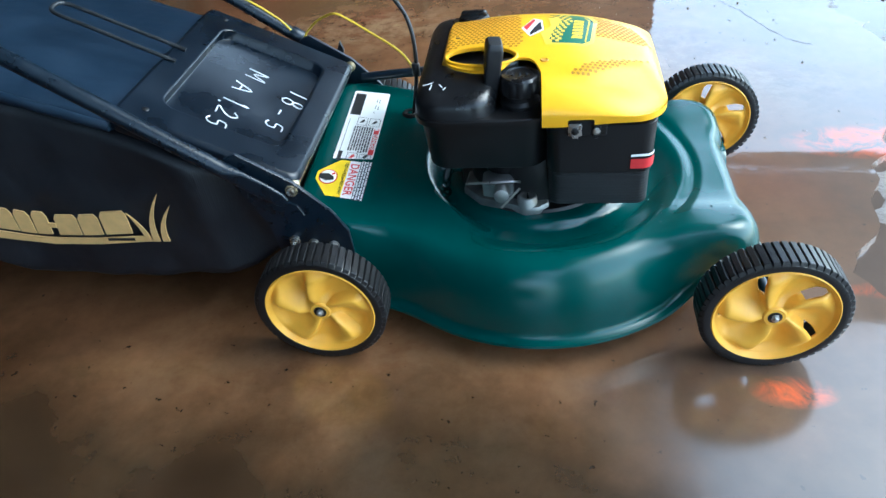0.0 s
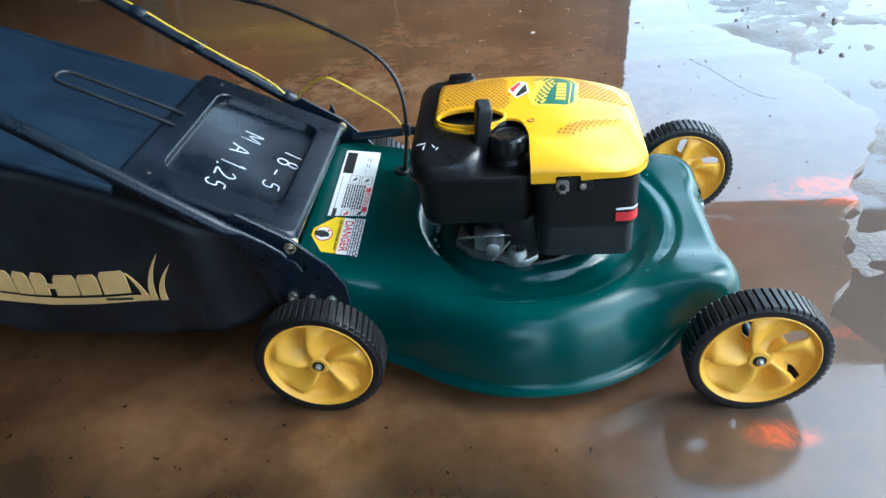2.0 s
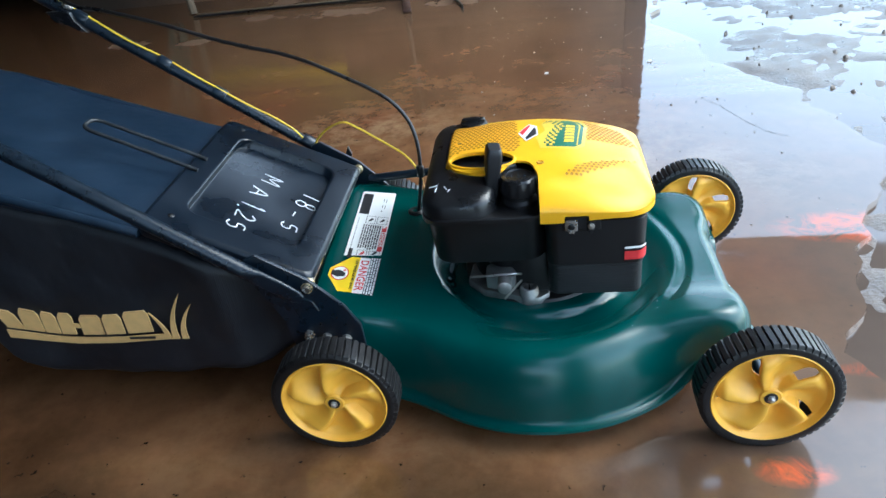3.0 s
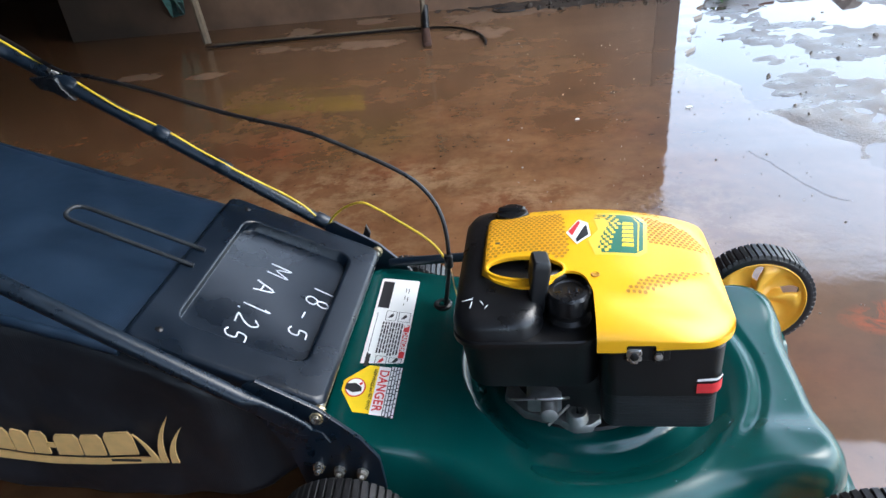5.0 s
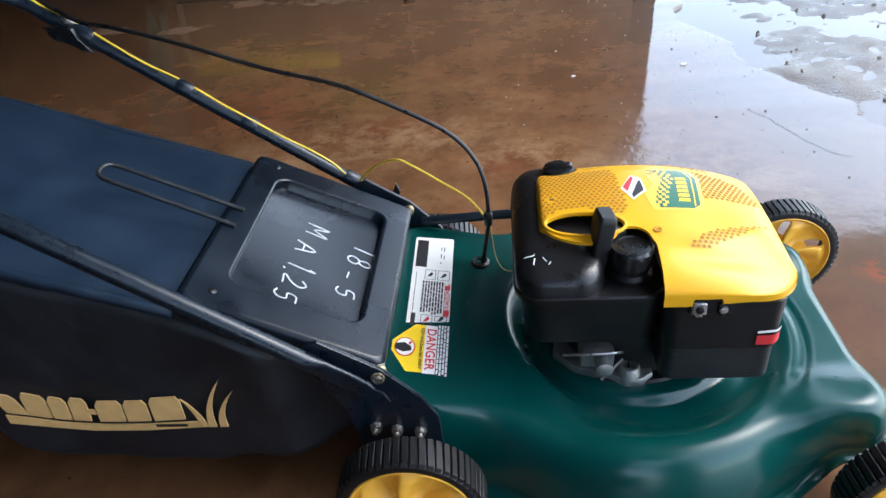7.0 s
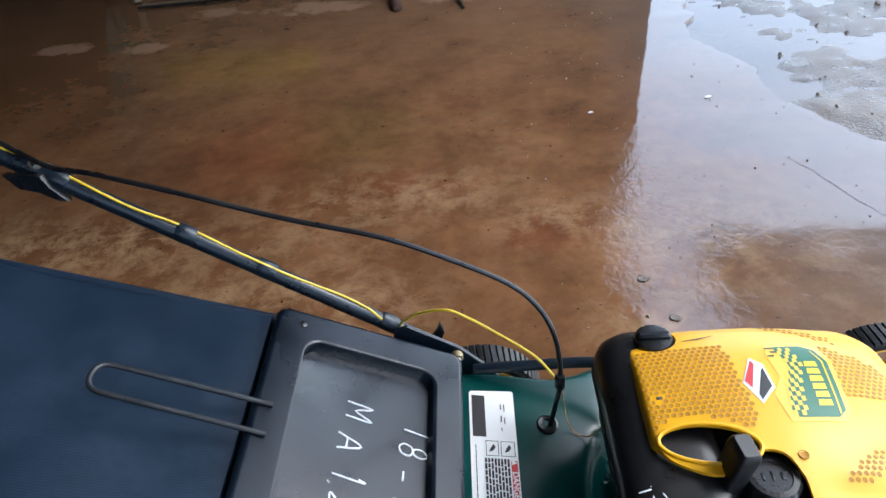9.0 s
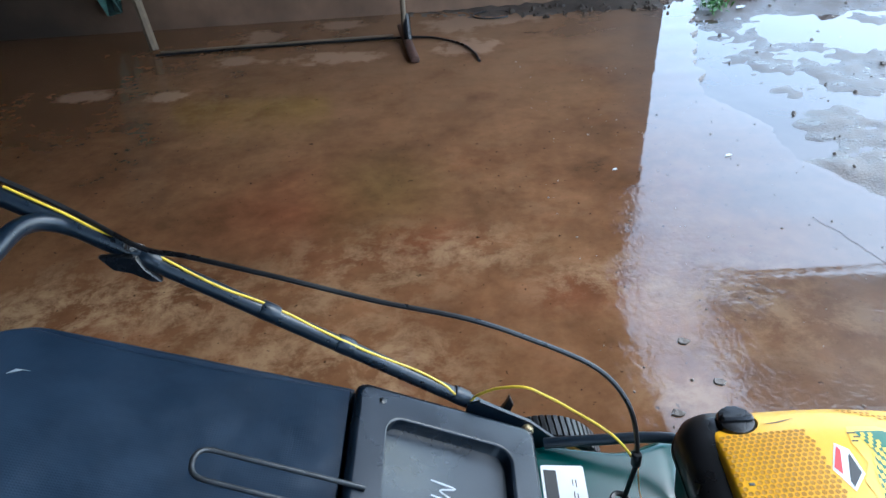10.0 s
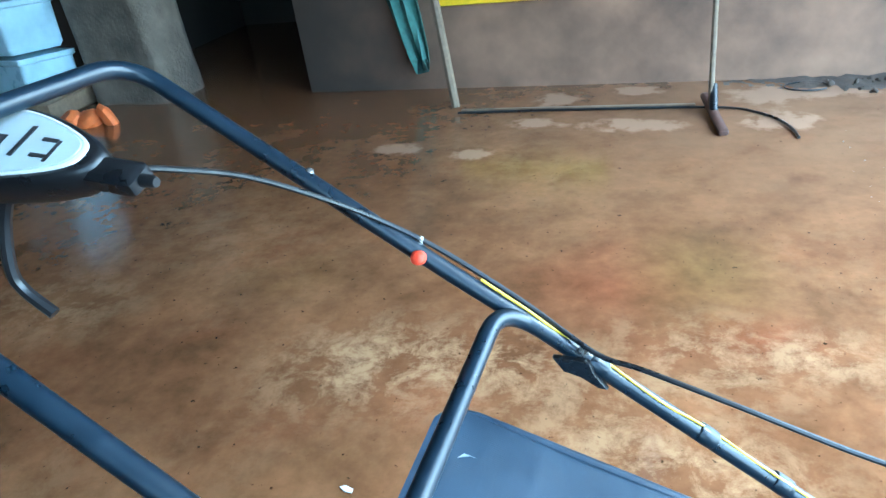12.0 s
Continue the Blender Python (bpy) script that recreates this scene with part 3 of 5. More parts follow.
def build_rim(open_spokes):
    """Dished wheel disc with five twisted paddles."""
    b = Build()
    na, radii = 150, [0.013, 0.018, 0.024, 0.031, 0.039, 0.047, 0.055, 0.062, 0.067, 0.0715, 0.075, 0.0772, 0.079, 0.081, 0.0835, 0.085, 0.0855]

    def depth(r, a):
        if r >= 0.079:
            return {0.079: -0.0175, 0.081: -0.0225, 0.0835: -0.025, 0.085: -0.024, 0.0855: -0.018}[r]
        u = (a * 5 / (2 * math.pi)) % 1.0
        f = smooth(0.014, 0.032, r) * smooth(0.0785, 0.065, r)
        wave = 0.019 * (0.5 - u) + 0.007 * math.sin(2 * math.pi * u) if u < 0.86 else -0.01223 + (u - 0.86) / 0.14 * 0.02173
        return -0.0165 - 0.004 * smooth(0.03, 0.013, r) + f * wave * 0.8

    v, f = [], []
    for r in radii:
        for k in range(na):
            a = 2 * math.pi * k / na
            b2 = a - (r - 0.02) * 5.5 * 2 * math.pi / 5
            v.append((r * math.cos(b2), depth(r, a), r * math.sin(b2)))
    for i in range(len(radii) - 1):
        for k in range(na):
            a, r = 2 * math.pi * (k + 0.5) / na, (radii[i] + radii[i + 1]) / 2
            u = (a * 5 / (2 * math.pi)) % 1.0
            if open_spokes and 0.046 < r < 0.0735 and u > 0.90:
                continue
            j = (k + 1) % na
            f.append((i * na + k, i * na + j, (i + 1) * na + j, (i + 1) * na + k))
    return mesh_of("rim", v, f, 45)


def build_wheel(x, y, outer, name, open_spokes, spin):
    turn = Matrix.Rotation(0 if outer < 0 else math.pi, 4, "Z")
    tyre = part(name, build_tyre(), M_rubber, mower, "black rubber tyre with ribbed tread")
    tyre.matrix_basis = Matrix.Translation((x, y, WR)) @ turn @ Matrix.Rotation(spin, 4, "Y")
    rim = part("rim", build_rim(open_spokes), M_rim, tyre, "amber yellow moulded plastic rim")
    so = rim.modifiers.new("thickness", "SOLIDIFY")
    so.thickness, so.offset = 0.003, -1
    m = Matrix.Rotation(radians(90), 4, "X")
    for k in range(56):
        lug = part("tread_lug", LUG, M_rubber, tyre)
        lug.matrix_basis = m @ Matrix.Rotation(2 * math.pi * k / 56, 4, "Z") @ Matrix.Translation((0.0984, 0, 0)) @ Matrix.Rotation(radians(5), 4, "X")
    hub = Build().lathe([(0.0165, -0.006), (0.0165, 0.0205), (0.0145, 0.0225), (0.0095, 0.0225), (0.009, 0.016)], 24, m)
    part("hub", hub, M_rim, tyre)
    # black plug stands in for the shade inside the hub hole
    part("hub_recess", Build().lathe([(0.0098, 0.018), (0.0098, 0.0232), (0.0085, 0.0234)], 24, m), M_black, tyre, "black plug in place of the hub's shaded hole")
    bolt = Build().lathe([(0.0062, 0.020), (0.0062, 0.0255), (0.0042, 0.026), (0.0042, 0.0285), (0.003, 0.0295)], 6, m)
    part("axle_bolt", bolt, M_zinc, tyre, "dull zinc axle bolt")
    return tyre


NEAR_Y, FAR_Y = -0.265, 0.285
build_wheel(0.0, NEAR_Y, -1, "rear_wheel", False, 0.35)
build_wheel(0.0, FAR_Y, -1, "rear_wheel", False, 0.9)
build_wheel(0.655, NEAR_Y, -1, "front_wheel", True, 0.15)
build_wheel(0.655, FAR_Y, -1, "front_wheel", True, 0.5)
for y0, y1 in ((NEAR_Y, NEAR_Y + 0.055), (FAR_Y - 0.055, FAR_Y)):
    part("front_axle", Build().tube([(0.655, y0, WR), (0.655, y1, WR)], 0.007, 10, smooth=False), M_steel, mower)
axle = Build().tube([(0.0, NEAR_Y, WR), (0.0, FAR_Y, WR)], 0.007, 10, smooth=False)
part("rear_axle", axle, M_steel, mower)
for s in (-1, 1):
    arm = Build().box((0.640, CY + s * 0.216, 0.088), (0.06, 0.012, 0.04), 0.006)
    part("wheel_bracket", arm, M_steel, mower, "black steel wheel bracket")

# engine --------------------------------------------------------------------------------------------
engine = part("engine", Build().lathe([(0.128, 0.135), (0.132, 0.150), (0.128, 0.158), (0.112, 0.160), (0.108, 0.20), (0.10, 0.24)], 48, Matrix.Translation((0.325, CY, 0))), M_block, mower, "black engine block")
rear = Build()
rear.slab([(0.252, 0.012, 0.078, 0.114, 0.030, 0.236), (0.252, 0.010, 0.090, 0.130, 0.034, 0.248), (0.250, 0.005, 0.0935, 0.140, 0.036, 0.332)], 6)
part("fuel_tank", rear, M_block, engine, "black plastic lower fuel tank")
rim_b = Build()
rim_b.slab([(0.2475, 0.005, 0.0985, 0.1435, 0.038, 0.329), (0.2475, 0.005, 0.099, 0.144, 0.038, 0.332), (0.2475, 0.005, 0.099, 0.144, 0.038, 0.337), (0.2475, 0.005, 0.097, 0.142, 0.037, 0.339)], 6)
part("tank_seam", rim_b, M_block, engine, "black moulded seam of the tank")
lid = Build()
lid.slab([(0.209, 0.005, 0.0590, 0.1415, 0.038, 0.338), (0.209, 0.005, 0.0590, 0.1410, 0.038, 0.356), (0.2095, 0.006, 0.0565, 0.1375, 0.037, 0.370), (0.212, 0.009, 0.0500, 0.1280, 0.035, 0.382), (0.214, 0.012, 0.038, 0.112, 0.030, 0.388), (0.215, 0.014, 0.024, 0.09, 0.02, 0.389)], 6)
for q in lid.v:
    q.z -= 0.013 * smooth(0.02, -0.12, q.y) * smooth(0.355, 0.385, q.z)
part("rear_housing", lid, M_black, engine, "scuffed black plastic rear housing")
for k, (x, y, ln, a) in enumerate(((0.176, -0.105, 0.012, 80), (0.181, -0.085, 0.010, 30), (0.190, -0.100, 0.009, 120), (0.196, -0.108, 0.007, 60), (0.170, -0.092, 0.014, 10))):
    part("marker_stroke", Build().box((0, 0, 0), (ln, 0.0016, 0.0008), 0.0002, pose(x, y, 0.3765 - 0.0004 * k, 6, -8, a)), M_chalk, engine, "faint white marker stroke")
core = Build().slab([(0.300, 0.045, 0.038, 0.095, 0.02, 0.345), (0.300, 0.045, 0.038, 0.095, 0.02, 0.374)], 4)
part("starter_core", core, M_block, engine)
FX = 0.4175
lv = [(FX, 0.006, 0.067, 0.137, 0.015, 0.189), (FX, 0.006, 0.0725, 0.1465, 0.018, 0.194)]
for k in range(11):
    z = 0.195 + 0.0050 * k
    lv += [(FX, 0.006, 0.0730, 0.1470, 0.018, z), (FX, 0.006, 0.0733, 0.1473, 0.018, z + 0.0012), (FX, 0.006, 0.0733, 0.1473, 0.018, z + 0.0036), (FX, 0.006, 0.0730, 0.1470, 0.018, z + 0.0048)]
part("front_housing_base", Build().slab(lv + [(FX, 0.006, 0.071, 0.145, 0.018, 0.2505)], 6), M_dull, engine, "finely ribbed grey-black lower housing")
blk = Build().slab([(FX, 0.006, 0.0735, 0.1475, 0.018, 0.2495), (FX, 0.006, 0.0755, 0.1495, 0.020, 0.2515), (FX, 0.006, 0.0768, 0.1508, 0.020, 0.330), (FX, 0.006, 0.073, 0.147, 0.018, 0.333)], 6)
part("front_housing", blk, M_block, engine, "smooth black plastic engine housing")

SX0, SX1, SY0, SY1 = 0.183, 0.508, -0.156, 0.152


def shroud_z(x, y):
    """Domed cover: highest over the flywheel, sloping to the nose, rounded over the rim."""
    z = 0.4055 - 0.30 * max(0, 0.30 - x) ** 1.6 - 1.02 * max(0.0, x - 0.32) ** 2.0 - 0.80 * (y - 0.03) ** 2 - 1.9 * max(0.0, y - 0.05) ** 2 - 0.6 * max(0.0, -y - 0.02) ** 2
    z += 0.0030 * math.exp(-((y + 0.082 - 0.35 * (x - 0.408)) / 0.016) ** 2) * smooth(0.35, 0.40, x) * smooth(0.51, 0.46, x)
    z -= 0.0035 * math.exp(-((y + 0.112) / 0.012) ** 2) * smooth(0.34, 0.39, x) * smooth(0.49, 0.42, x)
    cx, cy, hx, hy, r = (SX0 + SX1) / 2, (SY0 + SY1) / 2, (SX1 - SX0) / 2, (SY1 - SY0) / 2, 0.052
    qx, qy = abs(x - cx) - hx + r, abs(y - cy) - hy + r
    d = -(math.hypot(max(qx, 0), max(qy, 0)) + min(max(qx, qy), 0) - r)
    t = max(0.0, min(1.0, d / (0.013 + 0.022 * smooth(0.20, 0.27, x))))
    return 0.350 + (z - 0.350) * max(0.0, 1 - (1 - t) ** 2.7) ** (1 / 2.5)


CUT_X = (0.16, 0.187, 0.198, 0.207, 0.23, 0.25, 0.275, 0.295, 0.318, 0.330)
CUT_Y = (-0.020, -0.044, -0.060, -0.069, -0.081, -0.086, -0.084, -0.064, -0.066, -0.086)


def slot_at(x, y):
    """Position in the oval grip slot: below 1 inside."""
    return ((x - 0.246) / 0.051) ** 2 + ((y + 0.051 + 0.14 * (x - 0.246)) / 0.0215) ** 2


def carve(me, cutters):
    """A mesh with solids taken out of it."""
    obs = [bpy.data.objects.new("solid", q) for q in (me, *cutters)]
    for o in obs:
        scene.collection.objects.link(o)
    for o in obs[1:]:
        bo = obs[0].modifiers.new("cut", "BOOLEAN")
        bo.operation, bo.object, bo.solver = "DIFFERENCE", o, "EXACT"
    bpy.context.view_layer.update()
    out = bpy.data.meshes.new_from_object(obs[0].evaluated_get(bpy.context.evaluated_depsgraph_get()))
    for o in obs:
        bpy.data.objects.remove(o)
    for p in out.polygons:
        p.use_smooth = True
    out.set_sharp_from_angle(angle=radians(40))
    return out


def build_shroud():
    cx, cy, hx, hy, r = (SX0 + SX1) / 2, (SY0 + SY1) / 2, (SX1 - SX0) / 2, (SY1 - SY0) / 2, 0.052
    shape = round_rect(cx, cy, hx, hy, r, 12, 16, 0)
    rings, steps = [], [math.sin(math.pi / 2 * k / 30) for k in range(1, 31)]

    def dome(sc, lift):
        out = []
        for p in shape:
            x, y = cx + (p.x - cx) * sc * 0.99999, cy + (p.y - cy) * sc * 0.99999
            out.append((x, y, shroud_z(x, y) + lift))
        return out

    rings += [dome(k, 0) for k in steps]
    for g, zz in ((1.0, 0.348), (1.0, 0.343), (0.998, 0.340), (0.985, 0.340), (0.975, 0.345)):
        rings.append([(cx + (p.x - cx) * g, cy + (p.y - cy) * g, zz - 0.005 * smooth(0.45, 0.36, p.x)) for p in shape])
    rings += [[(cx + (p[0] - cx) * 0.975, cy + (p[1] - cy) * 0.975, p[2]) for p in dome(k, -0.0035)] for k in steps[::-1]]
    body = Build().loops(rings).mesh("shroud", 40)
    edge = [(q.x, q.y) for q in spline([(0.10, -0.02, 0)] + [(x, y, 0) for x, y in zip(CUT_X, CUT_Y)] + [(0.334, -0.12, 0), (0.334, -0.30, 0)], 5)]
    cut = Build().prism(edge + [(0.10, -0.30)], 0.25, 0.50).mesh("cut")
    oval = []
    for k in range(40):
        a = 2 * math.pi * k / 40
        x = 0.246 + 0.051 * math.cos(a)
        oval.append((x, -0.051 - 0.14 * (x - 0.246) + 0.0215 * math.sin(a)))
    hole = Build().prism(oval, 0.25, 0.50).mesh("hole")
    notch = Build().box((0.388, -0.155, 0.337), (0.036, 0.03, 0.018), 0.002).mesh("notch")
    ring = [(0.224 + 0.0285 * math.cos(2 * math.pi * k / 32), 0.117 + 0.0285 * math.sin(2 * math.pi * k / 32)) for k in range(32)]
    corner = Build().prism(ring, 0.25, 0.50).mesh("corner")
    return carve(body, [cut, hole, notch, corner])


shroud = part("engine_cover", build_shroud(), M_yellow, engine, "glossy yellow plastic engine cover with vent holes")

def on_cover(x, y, up=0.0):
    return (x, y, shroud_z(x, y) + up)


rim_pts = []
for k in range(41):
    a = 2 * math.pi * k / 40
    x = 0.246 + 0.0525 * math.cos(a)
    rim_pts.append(on_cover(x, -0.051 - 0.14 * (x - 0.246) + 0.0232 * math.sin(a), 0.0002))
part("cover_lip", Build().tube(rim_pts, 0.0026, 8, 2), M_yellow, engine, "rounded yellow lip of the grip slot")

holes = Build()


def hole_patch(inside, x0, x1, y0, y1, pitch, r):
    row = 0
    y = y0
    while y <= y1:
        x = x0 + (pitch / 2 if row % 2 else 0)
        while x <= x1:
            if inside(x, y):
                nx = (shroud_z(x - 0.002, y) - shroud_z(x + 0.002, y)) / 0.004
                ny = (shroud_z(x, y - 0.002) - shroud_z(x, y + 0.002)) / 0.004
                ring = [(x + r * math.cos(k * math.pi / 3), y + r * math.sin(k * math.pi / 3), shroud_z(x, y) + 0.0006 - nx * r * math.cos(k * math.pi / 3) - ny * r * math.sin(k * math.pi / 3)) for k in range(6)]
                low = [(x + 0.6 * (p[0] - x), y + 0.6 * (p[1] - y), shroud_z(x, y) + 0.0002 + 0.6 * (p[2] - shroud_z(x, y) - 0.0006)) for p in ring]
                holes.loops([ring, low], caps=(False, True))
            x += pitch
        y += pitch * 0.87
        row += 1


hole_patch(lambda x, y: x < float(np.interp(y, (-0.037, -0.01, 0.02, 0.09), (0.298, 0.309, 0.302, 0.300))) and y > -0.036 - 0.02 * (x - 0.2) and slot_at(x, y - 0.010) > 1.1 and not (abs(x - 0.207) < 0.006 and abs(y - 0.010) < 0.008), 0.194, 0.31, -0.04, 0.090, 0.0076, 0.0031)
hole_patch(lambda x, y: float(np.interp(x, (0.413, 0.458, 0.502), (0.0, 0.002, 0.008))) < y < float(np.interp(x, (0.413, 0.422, 0.459, 0.480, 0.502), (0.082, 0.087, 0.070, 0.046, 0.012))), 0.414, 0.502, 0.0, 0.09, 0.0074, 0.0029)
hole_patch(lambda x, y: abs(y - (-0.095 + 0.50 * (x - 0.380))) < 0.0115 * smooth(0.366, 0.398, x) * smooth(0.500, 0.415, x), 0.374, 0.490, -0.115, -0.03, 0.0070, 0.0027)
hole_patch(lambda x, y: abs(y - (0.128 - 0.38 * (x - 0.377))) < 0.008, 0.365, 0.445, 0.09, 0.142, 0.0080, 0.0029)
tagged(part("perforation", holes, M_hole, engine, "rows of small dark vent holes"), kind="stuff")
for x, y, sx, sy in ((0.207, 0.012, 0.007, 0.004),):
    part("slot", Build().box(on_cover(x, y, 0.0004), (sx, sy, 0.001), 0.0003), M_stkblk, engine, "small dark slot")
part("screw_hole", Build().lathe([(0.0062, 0.0), (0.0050, 0.0009), (0.0040, 0.0002)], 16, Matrix.Translation(on_cover(0.338, -0.070, 0.0004))), M_hole, engine, "recessed screw hole")


def drape(me, height, lift):
    for v in me.vertices:
        v.co.z = height(v.co.x, v.co.y) + lift
    return me


def patch(outline, height, lift, step=0.006):
    """A thin sticker cut to an outline and laid on a curved surface."""
    bm = bmesh.new()
    vs = [bm.verts.new((x, y, 0)) for x, y in outline]
    bm.faces.new(vs)
    x0, x1 = min(p[0] for p in outline), max(p[0] for p in outline)
    y0, y1 = min(p[1] for p in outline), max(p[1] for p in outline)
    for axis, a, b in ((0, x0, x1), (1, y0, y1)):
        k = a + step
        while k < b:
            co, no = [0, 0, 0], [0, 0, 0]
            co[axis], no[axis] = k, 1
            bmesh.ops.bisect_plane(bm, geom=bm.verts[:] + bm.edges[:] + bm.faces[:], plane_co=co, plane_no=no)
            k += step
    me = bpy.data.meshes.new("sticker")
    bm.normal_update()
    bm.to_mesh(me)
    bm.free()
    drape(me, height, lift)
    for p in me.polygons:
        p.use_smooth = True
    return me


def rect(x0, x1, y0, y1):
    return [(x0, y0), (x1, y0), (x1, y1), (x0, y1)]


# stickers on the cover
part("cover_slit", patch([(0.252, 0.1035), (0.276, 0.1045), (0.300, 0.113), (0.276, 0.1075)], shroud_z, 0.0007), M_stkblk, engine, "narrow dark slit in the cover")
part("cover_sticker", patch([(0.352, 0.090), (0.344, 0.062), (0.349, 0.030), (0.333, 0.004), (0.340, -0.032), (0.398, -0.032), (0.410, -0.020), (0.420, 0.060), (0.412, 0.084), (0.392, 0.092)][::-1], shroud_z, 0.0006), M_stkpale, engine, "pale yellow sticker with a green emblem")
part("emblem", patch([(0.357, 0.080), (0.365, 0.048), (0.352, 0.014), (0.345, -0.018), (0.350, -0.027), (0.394, -0.026), (0.405, -0.016), (0.414, 0.056), (0.406, 0.077), (0.392, 0.083)][::-1], shroud_z, 0.0010), M_stkg, engine, "green printed emblem")
part("emblem_edge", patch([(0.3965, -0.022), (0.3985, -0.020), (0.4085, 0.056), (0.4015, 0.074), (0.4000, 0.074), (0.4065, 0.056)], shroud_z, 0.0014), M_stky, engine, "thin yellow line of the emblem")
for k in range(6):
    y1 = 0.055 - 0.0115 * k
    part("emblem_bar", patch([(0.3830 - 0.0012 * k, y1 - 0.0092), (0.3990 - 0.0012 * k, y1 - 0.0085), (0.3990 - 0.001 * k, y1), (0.3850 - 0.0012 * k, y1 - 0.0008)], shroud_z, 0.0014), M_stky, engine, "yellow block of the emblem")
checks = Build()
for i in range(4):
    for j in range(16):
        if (i + j) % 2 == 0:
            y = -0.025 + 0.0064 * j
            x = float(np.interp(y, (-0.03, -0.018, 0.014, 0.048, 0.080), (0.3460, 0.3445, 0.3515, 0.3645, 0.3565))) + 0.0048 * i - 0.001
            q = [(x, y), (x + 0.0048, y + 0.0008), (x + 0.0048, y + 0.0072), (x, y + 0.0064)]
            checks.add([on_cover(a, b, 0.0013) for a, b in q], [(0, 1, 2, 3)])
tagged(part("emblem_pattern", checks, M_stkpale, engine, "yellow checked pattern"), kind="stuff")
for x0, y0, w in ((0.347, 0.076, 0.010), (0.351, 0.069, 0.012), (0.346, 0.062, 0.008)):
    part("emblem_print", patch(rect(x0, x0 + w, y0, y0 + 0.0024), shroud_z, 0.0011), M_stkblk, engine)
part("badge", patch([(0.3225, 0.061), (0.3355, 0.050), (0.3375, 0.014), (0.3170, -0.008), (0.3035, 0.022)][::-1], shroud_z, 0.0008), M_white, engine, "white bordered diamond badge")
part("badge_red", patch([(0.3065, 0.025), (0.3120, 0.014), (0.3250, 0.050), (0.3225, 0.056)][::-1], shroud_z, 0.0012), M_red, engine, "red field of the badge")
part("badge_black", patch([(0.3175, -0.003), (0.3345, 0.016), (0.3330, 0.044), (0.3300, 0.040), (0.3165, 0.005)], shroud_z, 0.0012), M_stkblk, engine, "black field of the badge")

# fuel cap, starter grip, primer
cap = Build()
prof = []
n = 48
for r0, z0 in ((0.0265, 0.357), (0.0285, 0.359), (0.0285, 0.381), (0.026, 0.3845), (0.020, 0.385), (0.019, 0.383), (0.004, 0.383)):
    rib = 0.0012 if r0 > 0.028 else 0
    prof.append([(0.303 + (r0 + (rib if k % 4 < 2 else 0)) * math.cos(2 * math.pi * k / n), -0.086 + (r0 + (rib if k % 4 < 2 else 0)) * math.sin(2 * math.pi * k / n), z0) for k in range(n)])
cap.loops(prof)
part("fuel_cap", cap, M_black, engine, "black ribbed fuel cap")
neck = Build().lathe([(0.029, 0.31), (0.029, 0.345), (0.0245, 0.350), (0.0245, 0.358)], 32, Matrix.Translation((0.303, -0.088, 0)))
part("filler_neck", neck, M_block, engine, "black filler neck")
for k in range(3):
    part("cap_mark", Build().box((0.293 + 0.010 * k, -0.086, 0.3835), (0.003, 0.012 - 0.003 * abs(k - 1), 0.0012), 0.0004), M_cover, engine)
grip = Build()
gm = pose(0.264, -0.080, 0.394, 4, 7, 10)
grip.slab([(0, 0, 0.008, 0.013, 0.003, -0.046), (0, 0, 0.0105, 0.0155, 0.004, -0.041), (0, 0, 0.0120, 0.0165, 0.004, 0.028), (0, 0, 0.0110, 0.0155, 0.004, 0.036), (0, 0, 0.0085, 0.013, 0.003, 0.039)], 4, gm)
part("starter_grip", grip, M_dull, engine, "black upright starter grip")
part("grip_stem", Build().tube([(0.268, -0.070, 0.388), (0.296, -0.052, 0.385)], 0.009, 12, smooth=False), M_black, engine)
bulb = Build().lathe([(0.022, 0.345), (0.0240, 0.352), (0.0250, 0.390), (0.0225, 0.396), (0.016, 0.397)], 28, Matrix.Translation((0.224, 0.113, 0))).box((0.224, 0.113, 0.398), (0.042, 0.011, 0.010), 0.003)
part("oil_cap", bulb, M_black, engine, "round black oil filler cap")

# carburettor and castings below the tank
part("crankcase", Build().slab([(0.305, 0.02, 0.060, 0.095, 0.03, 0.158), (0.305, 0.02, 0.062, 0.098, 0.03, 0.25)], 5), M_block, engine, "black crankcase under the tank")
cast = Build()
cast.prism([(0.205, -0.05), (0.235, -0.085), (0.285, -0.102), (0.31, -0.115), (0.33, -0.112), (0.345, -0.10), (0.345, 0.0), (0.21, 0.0)], 0.150, 0.166, bevel=0.003)
part("crankcase_flange", cast, M_alu, engine, "grey cast aluminium flange")
part("casting_boss", Build().lathe([(0.017, 0.150), (0.016, 0.176), (0.013, 0.180), (0.009, 0.180), (0.008, 0.168)], 20, Matrix.Translation((0.311, -0.098, 0))), M_alu, engine, "round cast boss")
carb = Build().box((0.265, -0.078, 0.190), (0.050, 0.040, 0.034), 0.006).lathe([(0.012, 0), (0.012, 0.026), (0.008, 0.028)], 16, pose(0.272, -0.10, 0.198, 90, 0, 0))
part("carburettor", carb, M_alu, engine, "bright metal carburettor")
part("linkage", Build().tube([(0.215, -0.10, 0.205), (0.245, -0.108, 0.212), (0.285, -0.108, 0.214), (0.30, -0.10, 0.208)], 0.002, 6), M_zinc, engine, "thin metal throttle linkage")
part("linkage", Build().tube([(0.27, -0.112, 0.166), (0.30, -0.104, 0.198)], 0.0018, 6, smooth=False), M_zinc, engine, "thin metal throttle linkage")
part("clip_recess", Build().box((0.396, -0.1465, 0.329), (0.056, 0.006, 0.026), 0.002), M_block, engine, "dark moulded clip recess")
